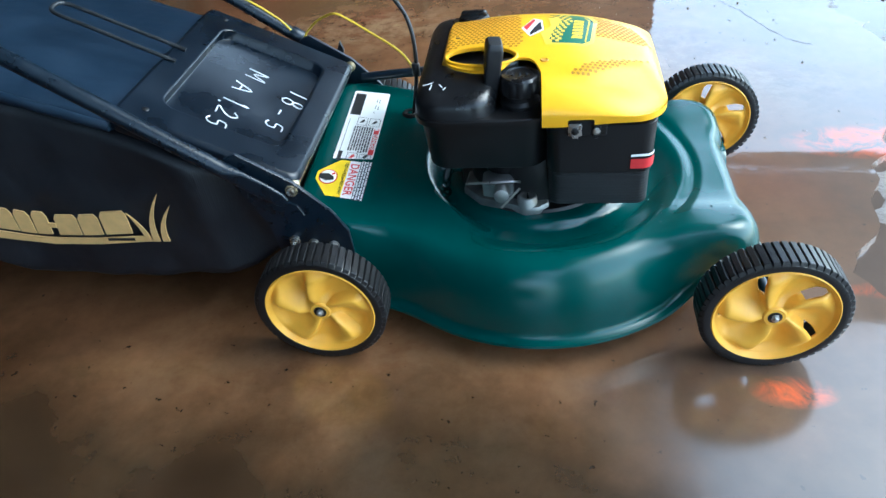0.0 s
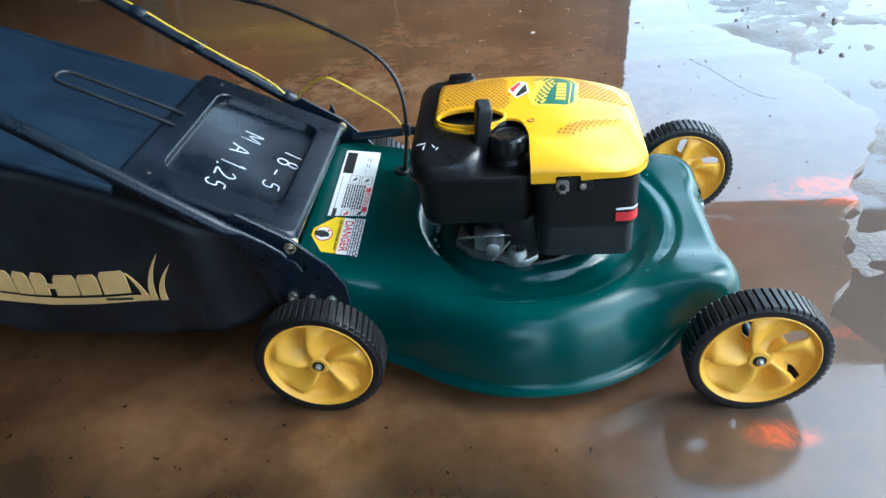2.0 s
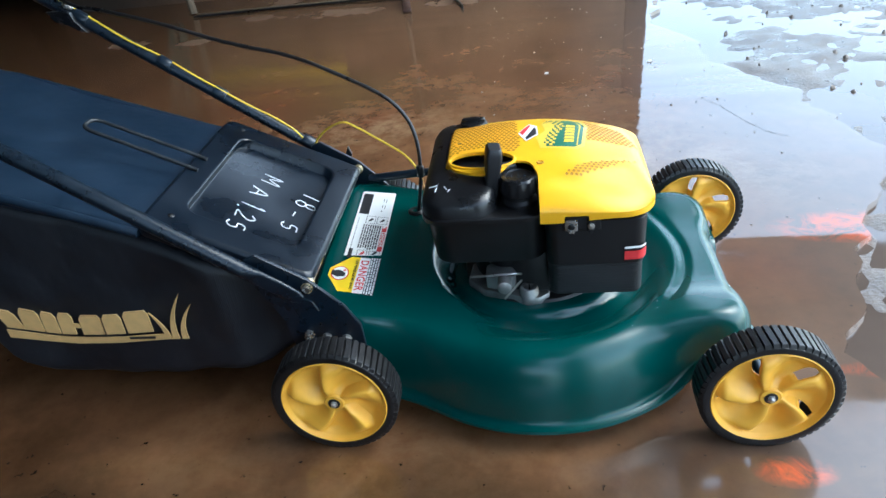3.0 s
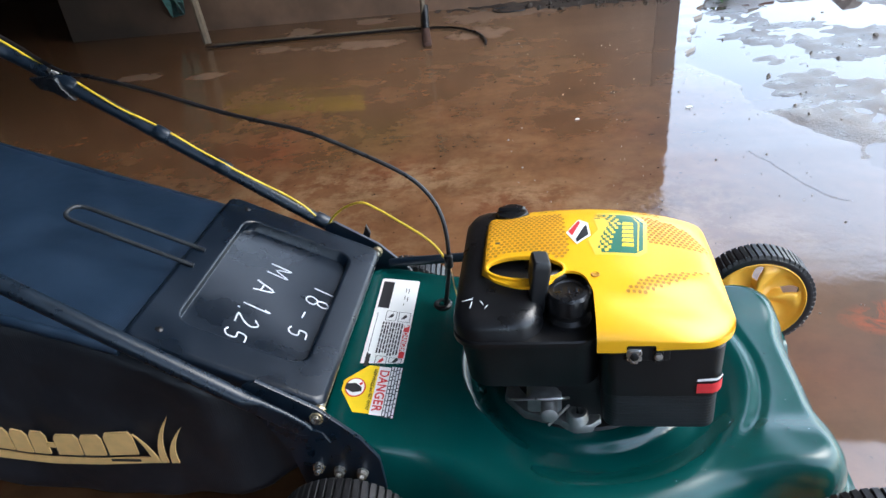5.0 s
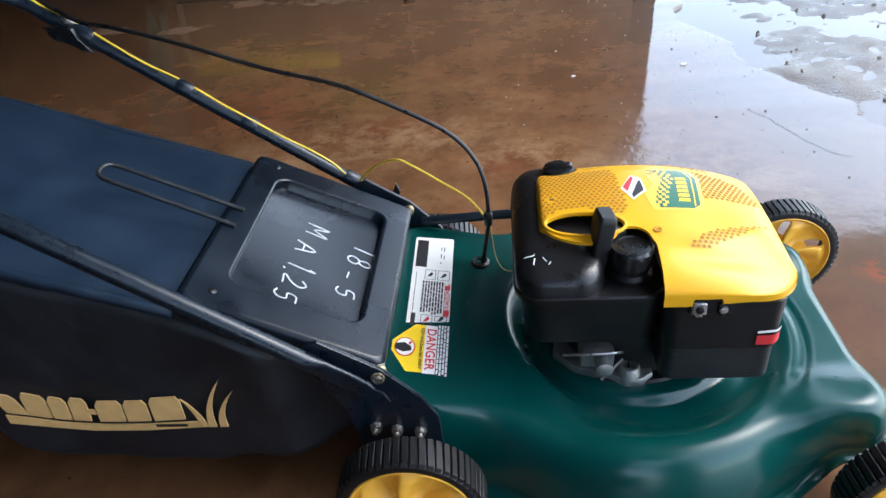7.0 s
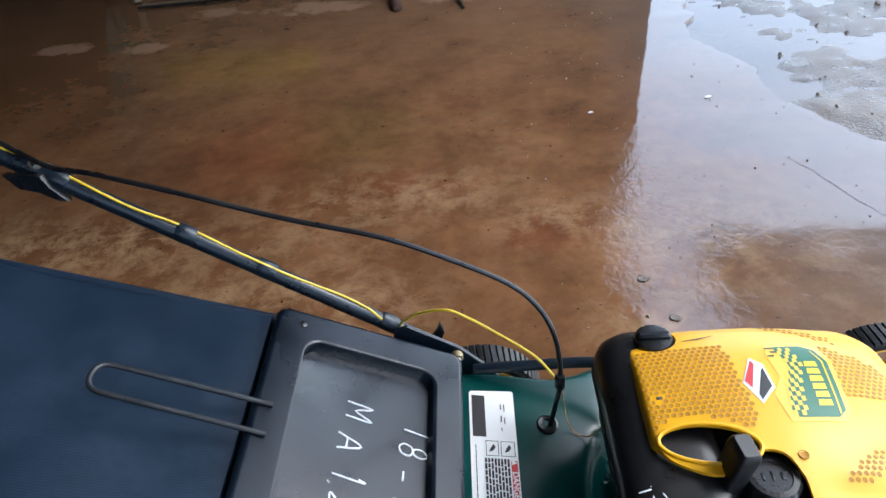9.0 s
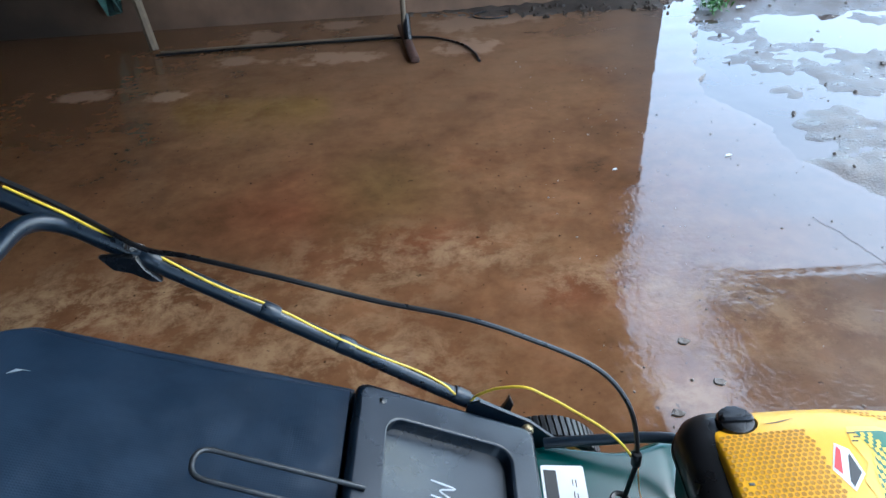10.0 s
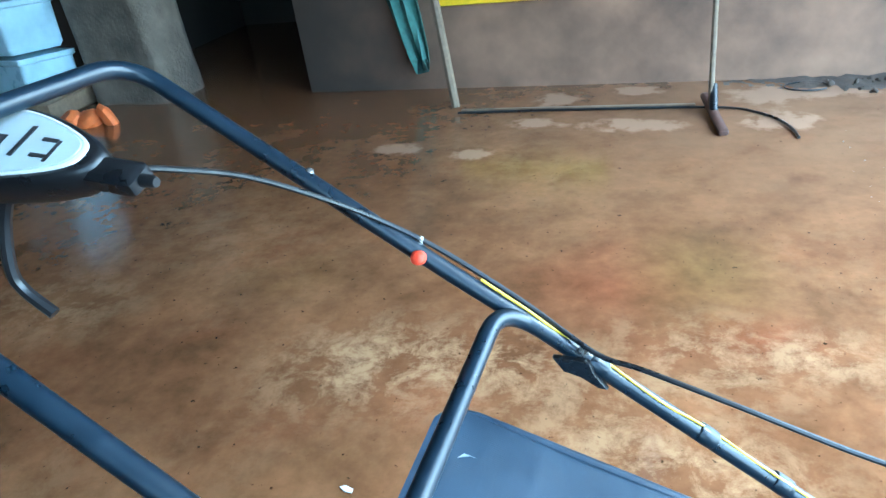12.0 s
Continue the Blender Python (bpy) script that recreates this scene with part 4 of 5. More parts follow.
for x, w in ((0.380, 0.019), (0.409, 0.012)):
    part("clip_plate", Build().box((x, -0.1505, 0.327), (w, 0.005, 0.019), 0.0015).box((x, -0.1505, 0.3165), (w * 0.5, 0.004, 0.006), 0.001), M_zinc if x < 0.39 else M_black, engine, "small square metal clip")
    part("clip_bolt", Build().lathe([(0.0055, 0), (0.0055, 0.004), (0.003, 0.005)], 6, pose(x, -0.152, 0.327, 90, 0, 0)), M_block if x < 0.39 else M_zinc, engine, "small bolt in the clip")


def corner_sticker(z0, z1, a0, a1):
    """A strip that wraps the rounded front corner of the housing."""
    rr = 0.0209
    pts = [(0.4743 + rr * math.cos(radians(a0 + (a1 - a0) * k / 8)), -0.125 + rr * math.sin(radians(a0 + (a1 - a0) * k / 8))) for k in range(9)]
    pts = [(0.460, -0.125 - rr)] + pts
    return Build().loops([[(x, y, z0) for x, y in pts], [(x, y, z1) for x, y in pts]], close=False, caps=(False, False))


part("side_sticker", corner_sticker(0.2590, 0.2750, -80, -18), M_red, engine, "red sticker")
part("side_sticker_top", corner_sticker(0.2785, 0.2825, -62, -22), M_white, engine, "white strip of the sticker")

# rear door (the flap over the discharge opening) ----------------------------------------------------
DOOR_A = math.atan2(0.126, 0.256)
DOOR = Matrix.Translation((-0.030, CY, 0.258)) @ Matrix(((-math.cos(DOOR_A), 0, math.sin(DOOR_A), 0), (0, -1, 0, 0), (math.sin(DOOR_A), 0, math.cos(DOOR_A), 0), (0, 0, 0, 1)))
# door coordinates: x up the slope towards the bag, y towards the near side, z out of the door
door = Build()
H, W = 0.142, 0.200
door.slab([(H, 0, H - 0.002, W - 0.002, 0.014, -0.020), (H, 0, H, W, 0.016, -0.016), (H, 0, H, W, 0.016, 0.006), (H, 0, H - 0.002, W - 0.002, 0.016, 0.0110), (H, 0, H - 0.007, W - 0.007, 0.015, 0.0138), (H, 0, H - 0.009, W - 0.009, 0.014, 0.0140),
           (0.140, -0.003, 0.0990, 0.1480, 0.027, 0.0140),
           (0.140, -0.003, 0.0975, 0.1465, 0.026, 0.0140), (0.140, -0.003, 0.0955, 0.1445, 0.025, 0.0125), (0.1412, -0.003, 0.0948, 0.1440, 0.024, 0.0115), (0.1420, -0.002, 0.0945, 0.1425, 0.023, -0.0040), (0.1420, -0.002, 0.0935, 0.1415, 0.022, -0.0050)], 7, DOOR)
door_ob = part("discharge_door", door, M_cover, mower, "worn black plastic discharge door with a recessed panel", 45)
for y in (-0.172, 0.168):
    part("door_rivet", Build().lathe([(0.006, 0.0), (0.0055, 0.002), (0.002, 0.0035)], 14, DOOR @ Matrix.Translation((0.245, y, 0.0125))), M_black, door_ob)
hinge = Build().tube([(-0.034, CY - 0.222, 0.262), (-0.034, CY + 0.222, 0.262)], 0.006, 10, smooth=False)
part("hinge_rod", hinge, M_zinc, mower, "zinc hinge rod")
for s in (-1, 1):
    sp = []
    for k in range(60):
        a = k * 0.75
        sp.append((-0.034 + 0.0085 * math.cos(a), CY + s * (0.205 + 0.0003 * k) - s * 0.005, 0.262 + 0.0085 * math.sin(a)))
    part("hinge_spring", Build().tube(sp, 0.0014, 6, smooth=False), M_brass, mower, "brass coloured coil spring")

# handwriting on the door: reads towards the near side, tops towards the front
STROKES = {
    "1": [[(0.1, 0.82), (0.5, 1.0), (0.5, 0.0)]],
    "8": [[(0.5 + 0.28 * math.sin(a) , 0.74 + 0.26 * math.cos(a)) for a in (0.3, 1.3, 2.3, 3.14, 3.9, 5.0, 6.2)], [(0.5 + 0.36 * math.sin(a), 0.24 + 0.25 * math.cos(a)) for a in (0.0, 1.1, 2.2, 3.3, 4.4, 5.5, 6.3)]],
    "-": [[(0.1, 0.42), (0.9, 0.40)]],
    "5": [[(0.85, 0.98), (0.25, 0.92), (0.2, 0.55), (0.7, 0.55), (0.8, 0.2), (0.5, 0.0), (0.15, 0.08)]],
    "M": [[(0.05, 0.0), (0.1, 1.0), (0.5, 0.35), (0.9, 1.0), (0.95, 0.0)]],
    "A": [[(0.05, 0.0), (0.5, 1.0), (0.95, 0.0)], [(0.25, 0.4), (0.75, 0.38)]],
    ".": [[(0.3, 0.02), (0.45, 0.12)]],
    "2": [[(0.15, 0.8), (0.5, 1.0), (0.8, 0.75), (0.6, 0.4), (0.1, 0.02), (0.9, 0.05)]],
}


def handwriting(written):
    """Each letter: its sign, how far up the door and across it, its height and its width."""
    for ch, x_mid, y_mid, size, wide in written:
        b = Build()
        for st in STROKES[ch]:
            pts = [DOOR @ Vector((x_mid + size * (0.5 - q.y), y_mid + wide * (q.x - 0.5) + 0.12 * size * (q.y - 0.5), -0.0050)) for q in spline([(p[0], p[1], 0) for p in st], 4)]
            b.tube(pts, 0.0014, 6, smooth=False)
        part("marker_letter", b, M_chalk, door_ob, "white hand-drawn marker letter")


handwriting((("1", 0.060, -0.048, 0.043, 0.008), ("8", 0.067, -0.018, 0.039, 0.024), ("-", 0.076, 0.022, 0.040, 0.018), ("5", 0.076, 0.064, 0.030, 0.022)))
handwriting((("M", 0.145, -0.060, 0.036, 0.026), ("A", 0.153, -0.008, 0.032, 0.026), ("1", 0.149, 0.042, 0.042, 0.007), (".", 0.158, 0.056, 0.034, 0.016), ("2", 0.151, 0.077, 0.036, 0.024), ("5", 0.156, 0.111, 0.034, 0.022)))

# deck stickers ---------------------------------------------------------------------------------------
READ = Matrix(((0, 1, 0, 0), (-1, 0, 0, 0), (0, 0, 1, 0), (0, 0, 0, 1)))


def lettered(body, x, y, size, material, lift, name="lettering", spacing=1.0, label=""):
    me = letters(body, size, Matrix.Translation((x, y, 0)) @ READ, spacing)
    drape(me, deck_z, lift)
    return part(name, me, material, mower, label)


X0, X1 = -0.0185, 0.046
part("instruction_sticker", patch([(-0.0195, -0.028), (0.044, -0.019), (0.0465, -0.016), (0.0465, 0.182), (0.044, 0.185), (-0.0165, 0.182), (-0.0195, 0.179)], deck_z, 0.0008), M_white, mower, "white instruction sticker on the deck")
part("sticker_block", patch(rect(X0 + 0.003, X0 + 0.022, 0.104, 0.174), deck_z, 0.0013), M_stkblk, mower, "black printed block")
part("sticker_band", patch(rect(0.036, X1 - 0.001, -0.008, 0.068), deck_z, 0.0013), M_red, mower, "red printed band")
lettered("DANGER", 0.0405, 0.028, 0.0115, M_white, 0.0018, label="white lettering")
part("warning_triangle", patch([(0.037, 0.061), (0.0445, 0.065), (0.037, 0.069)][::-1], deck_z, 0.0017), M_white, mower, "white warning triangle")
bars = Build()


def print_bars(x0, x1, y0, y1, rows, thick, seed, gap=0.0016, lift=0.0016):
    rnd = random.Random(seed)
    for k in range(rows):
        x = x0 + (x1 - x0) * (k + 0.5) / rows
        y = y1
        while y > y0 + 0.004:
            w = min(rnd.uniform(0.004, 0.013), y - y0)
            q = [(x - thick / 2, y - w, deck_z(x, y - w) + lift), (x + thick / 2, y - w, deck_z(x, y - w) + lift), (x + thick / 2, y, deck_z(x, y) + lift), (x - thick / 2, y, deck_z(x, y) + lift)]
            bars.add(q, [(0, 1, 2, 3)])
            y -= w + gap


part("sticker_panel", patch(rect(0.000, 0.0345, -0.006, 0.070), deck_z, 0.0012), M_white, mower, "white panel of small print")
print_bars(-0.001, 0.0345, -0.006, 0.070, 8, 0.0030, 3)
print_bars(X0 + 0.004, X0 + 0.009, -0.02, 0.09, 1, 0.0012, 4)
print_bars(0.024, 0.034, 0.115, 0.16, 2, 0.0014, 5, 0.01)
tagged(part("small_print", bars, M_stkblk, mower, "rows of tiny black print"), kind="stuff")
for x0, x1, y0, y1 in ((0.002, 0.020, 0.074, 0.098), (0.023, 0.043, 0.074, 0.098), (0.002, 0.020, -0.028, -0.008), (0.023, 0.043, -0.020, -0.009)):
    frame_b = Build()
    for a, b_, c, d in ((x0, x0 + 0.0009, y0, y1), (x1 - 0.0009, x1, y0, y1), (x0, x1, y0, y0 + 0.0009), (x0, x1, y1 - 0.0009, y1)):
        frame_b.add([(p[0], p[1], deck_z(*p) + 0.0015) for p in rect(a, b_, c, d)], [(0, 1, 2, 3)])
    part("pictogram_frame", frame_b, M_stkblk, mower)
    cx, cy = (x0 + x1) / 2, (y0 + y1) / 2
    part("pictogram", patch([(cx - 0.005, cy - 0.006), (cx + 0.001, cy - 0.004), (cx + 0.005, cy + 0.002), (cx + 0.002, cy + 0.007), (cx - 0.002, cy + 0.001)], deck_z, 0.0016, 0.004), M_stkblk if y0 > 0 or x0 > 0.01 else M_red, mower, "small printed warning symbol")
part("sticker_foot", patch(rect(X0 + 0.005, X0 + 0.012, -0.033, -0.006), deck_z, 0.0014), M_stkblk, mower)

hexa = [(-0.036, -0.066), (-0.036, -0.086), (-0.012, -0.124), (0.012, -0.124), (0.012, -0.030), (-0.004, -0.030)]
part("hazard_sticker", patch(hexa, deck_z, 0.0009), M_stky, mower, "yellow hazard sticker with a round symbol")
part("hazard_panel", patch(rect(0.012, 0.030, -0.125, -0.030), deck_z, 0.0009), M_white, mower, "white panel of the hazard sticker")
lettered("DANGER", 0.0210, -0.0775, 0.0195, M_red, 0.0015, spacing=1.05, label="red lettering")


def disc(rx, ry):
    return [(-0.0165 + rx * math.cos(a), -0.078 + ry * math.sin(a)) for a in [2 * math.pi * k / 28 for k in range(28)]]


part("hazard_ring", patch(disc(0.0155, 0.0190), deck_z, 0.0014), M_red, mower, "red ring")
part("hazard_disc", patch(disc(0.0135, 0.0168), deck_z, 0.0018), M_white, mower)
part("hazard_symbol", patch([(-0.031, -0.073), (-0.031, -0.083), (-0.019, -0.089), (-0.006, -0.085), (-0.007, -0.077), (-0.017, -0.070)], deck_z, 0.0022), M_stkblk, mower, "plain black symbol")
part("hazard_dash", patch([(-0.012, -0.070), (-0.008, -0.066), (-0.006, -0.070), (-0.010, -0.074)], deck_z, 0.0022), M_red, mower)
lettered("KEEP HANDS and FEET AWAY", 0.0075, -0.0775, 0.0066, M_stkblk, 0.0015, spacing=0.92, label="black lettering")
part("hazard_print_panel", patch(rect(0.0305, 0.048, -0.127, -0.028), deck_z, 0.0006), M_stkblk, mower, "dark panel of small print")
bars = Build()
print_bars(0.0305, 0.048, -0.127, -0.028, 4, 0.0030, 8, lift=0.0012)
tagged(part("small_print", bars, M_white, mower, "rows of tiny white print"), kind="stuff")

# handle ------------------------------------------------------------------------------------------------
HY = 0.228


def hz(x):
    return 0.2195 + 0.727 * -x


low = bend([(-0.125, CY - HY, hz(-0.125)), (-0.652, CY - HY, hz(-0.652)), (-0.652, CY + HY, hz(-0.652)), (-0.125, CY + HY, hz(-0.125))], 0.065, 8)
part("lower_handle", Build().tube(low, 0.0118, 14, smooth=False), M_steel, mower, "black painted tubular lower handle")
for s in (-1, 1):
    end = Build().slab([(0, 0, 0.0115, 0.0115, 0.0114, 0.125), (0, 0, 0.0115, 0.0110, 0.0100, 0.118), (0, 0, 0.0130, 0.0045, 0.0040, 0.094), (0, 0, 0.0135, 0.0035, 0.0030, 0.060), (0, 0, 0.0120, 0.0035, 0.0030, 0.030), (0, 0, 0.0070, 0.0030, 0.0025, 0.020)], 5, Matrix.Translation((-0.025, CY + s * HY, hz(-0.025))) @ pose(0, 0, 0, 0, -math.degrees(math.atan2(1, 0.727)), 0))
    part("handle_end", end, M_steel, mower, "flattened end of the black handle tube")
off = 0.003
up = bend([(-0.53, CY - HY, hz(-0.53) + off), (-0.72, CY - HY + 0.008, hz(-0.72) + off - 0.004), (-1.100, CY - HY + 0.03, hz(-1.100) + off + 0.010), (-1.125, CY + 0, hz(-1.10) + 0.016), (-1.100, CY + HY - 0.02, hz(-1.100) + off + 0.010), (-0.72, CY + HY - 0.004, hz(-0.72) + off - 0.004), (-0.53, CY + HY, hz(-0.53) + off)], 0.055, 8)
part("upper_handle", Build().tube(up, 0.0115, 14, smooth=False), M_steel, mower, "black painted tubular upper handle")
for s in (-1, 1):
    lev = Build()
    ym = CY + s * (HY - 0.004)
    lev.prism([(0.004, 0.012), (0.018, 0.010), (0.026, -0.006), (0.046, -0.026), (0.034, -0.026), (0.010, -0.014), (-0.014, -0.010), (-0.030, 0.008)], -0.005, 0.005, Matrix.Translation((-0.556, ym - 0.012 if s > 0 else ym + 0.012, hz(-0.556) - 0.008)) @ pose(0, 0, 0, 90, 0, 0) @ pose(0, 0, 0, 0, 0, -8), 0.002)
    part("clamp_lever", lev, M_black, mower, "black plastic quick clamp lever")
    part("clamp_bolt", Build().lathe([(0.007, -0.02), (0.007, 0.014), (0.005, 0.017)], 12, Matrix.Translation((-0.545, CY + s * HY, hz(-0.545) + 0.012)) @ pose(0, 0, 0, 50, 0, 0)), M_zinc, mower, "zinc clamp bolt")
knob = Build().lathe([(0.004, 0.003), (0.0085, 0.004), (0.0095, 0.007), (0.0095, 0.016), (0.006, 0.019), (0.003, 0.0195)], 18, Matrix.Translation((-0.747, CY + HY - 0.012, hz(-0.747) + off - 0.002)) @ pose(0, 0, 0, 60, 0, 0))
part("starter_rope_knob", knob, M_redknob, mower, "round red plastic knob")
part("knob_bolt", Build().lathe([(0.005, 0), (0.005, 0.014), (0.003, 0.016)], 10, Matrix.Translation((-0.752, CY + HY + 0.004, hz(-0.752) + off))), M_zinc, mower)
part("handle_bolt", Build().lathe([(0.006, 0.0), (0.006, 0.015), (0.003, 0.018)], 10, Matrix.Translation((-0.885, CY + HY - 0.006, hz(-0.885) + off))), M_zinc, mower, "small zinc bolt")
for x in (-0.135, -0.296, -0.392, -0.53):
    a = math.atan(0.727)
    m = Matrix.Translation((x, CY + HY, hz(x) + 0.0025)) @ Matrix.Rotation(math.pi / 2 + a, 4, "Y")
    part("cable_tie", Build().lathe([(0.0126, -0.013), (0.0134, -0.011), (0.0138, 0.0), (0.0133, 0.011), (0.0124, 0.014)], 16, m), M_steel, mower, "black band round the handle tube")

# side brackets
for s in (-1, 1):
    yb = CY + s * 0.212
    plate = Build().prism([(-0.125, 0.318), (-0.105, 0.326), (-0.030, 0.276), (0.020, 0.222), (0.040, 0.185), (0.042, 0.125), (-0.075, 0.125), (-0.085, 0.20), (-0.130, 0.290)], -0.003, 0.003, Matrix.Translation((0, yb, 0)) @ pose(0, 0, 0, 90, 0, 0), 0.001)
    part("handle_bracket", plate, M_steel, mower, "black steel handle bracket")
    for x, z in ((-0.049, 0.169), (-0.020, 0.162), (0.012, 0.158)):
        bolt = Build().lathe([(0.009, 0), (0.009, 0.002), (0.0075, 0.0025), (0.0075, 0.008), (0.004, 0.009), (0.004, 0.014), (0.003, 0.015)], 8, pose(x, yb - 0.003, z, 90, 0, 0) if s < 0 else pose(x, yb + 0.003, z, -90, 0, 0))
        part("bracket_bolt", bolt, M_zinc, mower, "zinc bracket bolt")
    wing = Build().prism([(0, 0), (0.07, -0.032), (0.078, -0.05), (0.05, -0.05), (-0.005, -0.018)], -0.012, 0.002, Matrix.Translation((-0.10, yb + s * 0.004, 0.268)) @ pose(0, 0, 0, 90, 0, 0), 0.0015)
    part("height_lever", wing, M_steel, mower, "black steel lever plate")
spike = Build().prism([(-0.012, -0.01), (0.010, -0.01), (0.018, 0.012), (0.012, 0.030), (0.004, 0.012)], -0.004, 0.004, Matrix.Translation((-0.070, CY + 0.245, 0.268)) @ pose(0, 0, 0, 90, 0, 0), 0.001)
part("lever_tip", spike, M_black, mower, "black plastic lever tip")
rod = Build().tube([(-0.01, 0.212, 0.245), (0.06, 0.208, 0.252), (0.18, 0.196, 0.262), (0.24, 0.15, 0.265)], 0.0085, 12)
part("exhaust_rod", rod, M_steel, mower, "black rod from bracket to engine")

# cables
cable = Build().tube([(0.094, 0.131, 0.185), (0.104, 0.134, 0.24), (0.112, 0.140, 0.297), (0.106, 0.163, 0.355), (0.084, 0.183, 0.395), (0.045, 0.194, 0.430), (-0.028, 0.200, 0.471), (-0.115, 0.203, 0.513), (-0.235, 0.210, 0.547), (-0.360, 0.215, 0.592), (-0.470, 0.228, 0.622), (-0.53, 0.235, 0.636), (-0.62, CY + HY + 0.012, 0.686), (-0.72, CY + HY + 0.010, 0.758), (-0.79, CY + HY - 0.010, 0.812), (-0.85, 0.195, 0.867), (-0.90, 0.135, 0.921), (-0.94, 0.075, 0.956), (-0.968, 0.034, 0.975)], 0.0037, 8, 6)
part("control_cable", cable, M_rubber, mower, "black control cable arching from deck to handle")
part("cable_tape", Build().lathe([(0.006, -0.012), (0.0075, -0.010), (0.0075, 0.010), (0.006, 0.012)], 12, Matrix.Translation((0.111, 0.138, 0.292))), M_black, mower)
part("cable_grommet", Build().lathe([(0.016, -0.002), (0.0165, 0.002), (0.013, 0.0045), (0.008, 0.003), (0.007, -0.004)], 24, Matrix.Translation((0.093, 0.131, deck_z(0.093, 0.131)))), M_black, mower, "black rubber cable grommet")
part("thin_wire", Build().tube([(0.165, 0.10, 0.235), (0.150, 0.108, 0.206), (0.132, 0.118, 0.203), (0.120, 0.128, 0.225), (0.113, 0.135, 0.285)], 0.0010, 6, 5), M_tan, mower, "thin tan wire loop")
cord = [(0.113, 0.135, 0.285), (0.080, 0.165, 0.315), (0.020, 0.195, 0.343), (-0.015, 0.205, 0.362), (-0.042, 0.210, 0.373), (-0.080, 0.226, 0.356), (-0.110, 0.238, 0.330), (-0.120, 0.240, 0.318), (-0.14, 0.240, 0.332)]
x = -0.16
k = 0
while x > -0.60:
    cord.append((x, CY + HY - 0.002 + 0.003 * math.sin(k * 1.3), hz(x) + 0.0155 + (0.0012 * math.sin(k * 2.1))))
    x -= 0.035
    k += 1
while x > -0.70:
    cord.append((x, CY + HY, hz(x) + off + 0.0145))
    x -= 0.03
part("yellow_cord", Build().tube(cord, 0.0020, 6, 5), M_cord, mower, "thin yellow cord tied along the handle")

# console and bail
CON = Matrix.Translation((-1.103, CY + 0.025, 0.985)) @ pose(0, 0, 0, 0, 2, 0) @ pose(0, 0, 0, 22, 0, 0) @ pose(0, 0, 0, 0, 0, -6)


def console_ring(grow, z):
    """Tapered rounded outline, blunt towards the cable socket."""
    out = []
    for q in range(48):
        a = 2 * math.pi * q / 48
        c, sn = math.cos(a), math.sin(a)
        x = 0.118 * math.copysign(abs(c) ** 0.75, c)
        out.append((x * grow, 0.060 * math.copysign(abs(sn) ** 0.8, sn) * (1 - 0.40 * smooth(-0.06, 0.118, x)) * grow, z))
    return out


con = Build().loops([console_ring(0.84, -0.030), console_ring(0.95, -0.022), console_ring(1.0, -0.008), console_ring(1.0, 0.006), console_ring(0.97, 0.0115), console_ring(0.93, 0.014)], m=CON)
console = part("control_console", con, M_black, mower, "black plastic control console with a silver panel")
part("cable_socket", Build().box((0.132, -0.004, -0.006), (0.070, 0.034, 0.026), 0.006, CON), M_black, console, "black cable socket")
part("cable_sleeve", Build().lathe([(0.007, 0.0), (0.0065, 0.016), (0.005, 0.020)], 14, CON @ Matrix.Translation((0.165, -0.004, -0.006)) @ pose(0, 0, 0, 0, 90, 0)), M_rubber, console, "black cable sleeve")
part("console_rim", Build().loops([console_ring(g, z) for g, z in ((0.86, 0.0135), (0.86, 0.0160), (0.82, 0.0166), (0.80, 0.0150))], caps=(True, True), m=CON), M_white, console, "white raised rim of the panel")
part("console_panel", Build().loops([console_ring(g, z) for g, z in ((0.78, 0.0150), (0.78, 0.0172), (0.75, 0.0176))], m=CON), M_grey, console, "silver grey printed panel")
for x, y, sx, sy in ((0.062, -0.004, 0.005, 0.030), (0.048, -0.012, 0.022, 0.005), (0.048, 0.010, 0.022, 0.005), (0.012, 0.004, 0.007, 0.044), (-0.026, -0.006, 0.024, 0.030), (-0.056, 0.006, 0.012, 0.040)):
    part("panel_print", Build().box((x, y, 0.0180), (sx, sy, 0.0014), 0.0004, CON), M_stkblk, console, "printed block")
bail = Build().tube([(-1.10, 0.03, 0.985), (-1.14, 0.02, 0.92), (-1.155, 0.01, 0.86), (-1.15, 0.01, 0.83), (-1.12, 0.01, 0.80)], 0.0075, 8)
part("drive_lever", bail, M_black, mower, "black curved drive lever")

# rain drops left on the deck, the cover and the tank
M_drop = mat("water_drop", (0.9, 0.95, 0.95), 0.03, 0, 0.0, 10)
M_drop.node_tree.nodes["Principled BSDF"].inputs["Transmission Weight"].default_value = 1.0
M_drop.node_tree.nodes["Principled BSDF"].inputs["IOR"].default_value = 1.33
drops = Build()
rnd = random.Random(77)
for k in range(260):
    x, y = rnd.uniform(0.06, 0.64), rnd.uniform(-0.22, 0.20)
    if math.hypot(x - DX, y - DY) < 0.165 or deck_inside(x, y) > -0.02:
        continue
    r = 0.0008 + 0.0014 * rnd.random() ** 3
    drops.loops([[(x + r * c * math.cos(q * math.pi / 4), y + r * c * math.sin(q * math.pi / 4), deck_z(x, y) + r * h) for q in range(8)] for c, h in ((1.05, -0.35), (1.0, 0.25), (0.6, 0.55))])
tagged(part("rain_wetness", drops, M_drop, mower, "scattered rain drops on the green paint"), kind="stuff")

# ---------------------------------------------------------------- grass bag
bag = thing("grass_bag", "black cloth grass collecting bag hung behind the mower", "grass bag")
B = Matrix(((0, 0, -1, 0), (1, 0, 0, CY), (0, 1, 0, 0), (0, 0, 0, 1)))   # (across, height, rearwards)


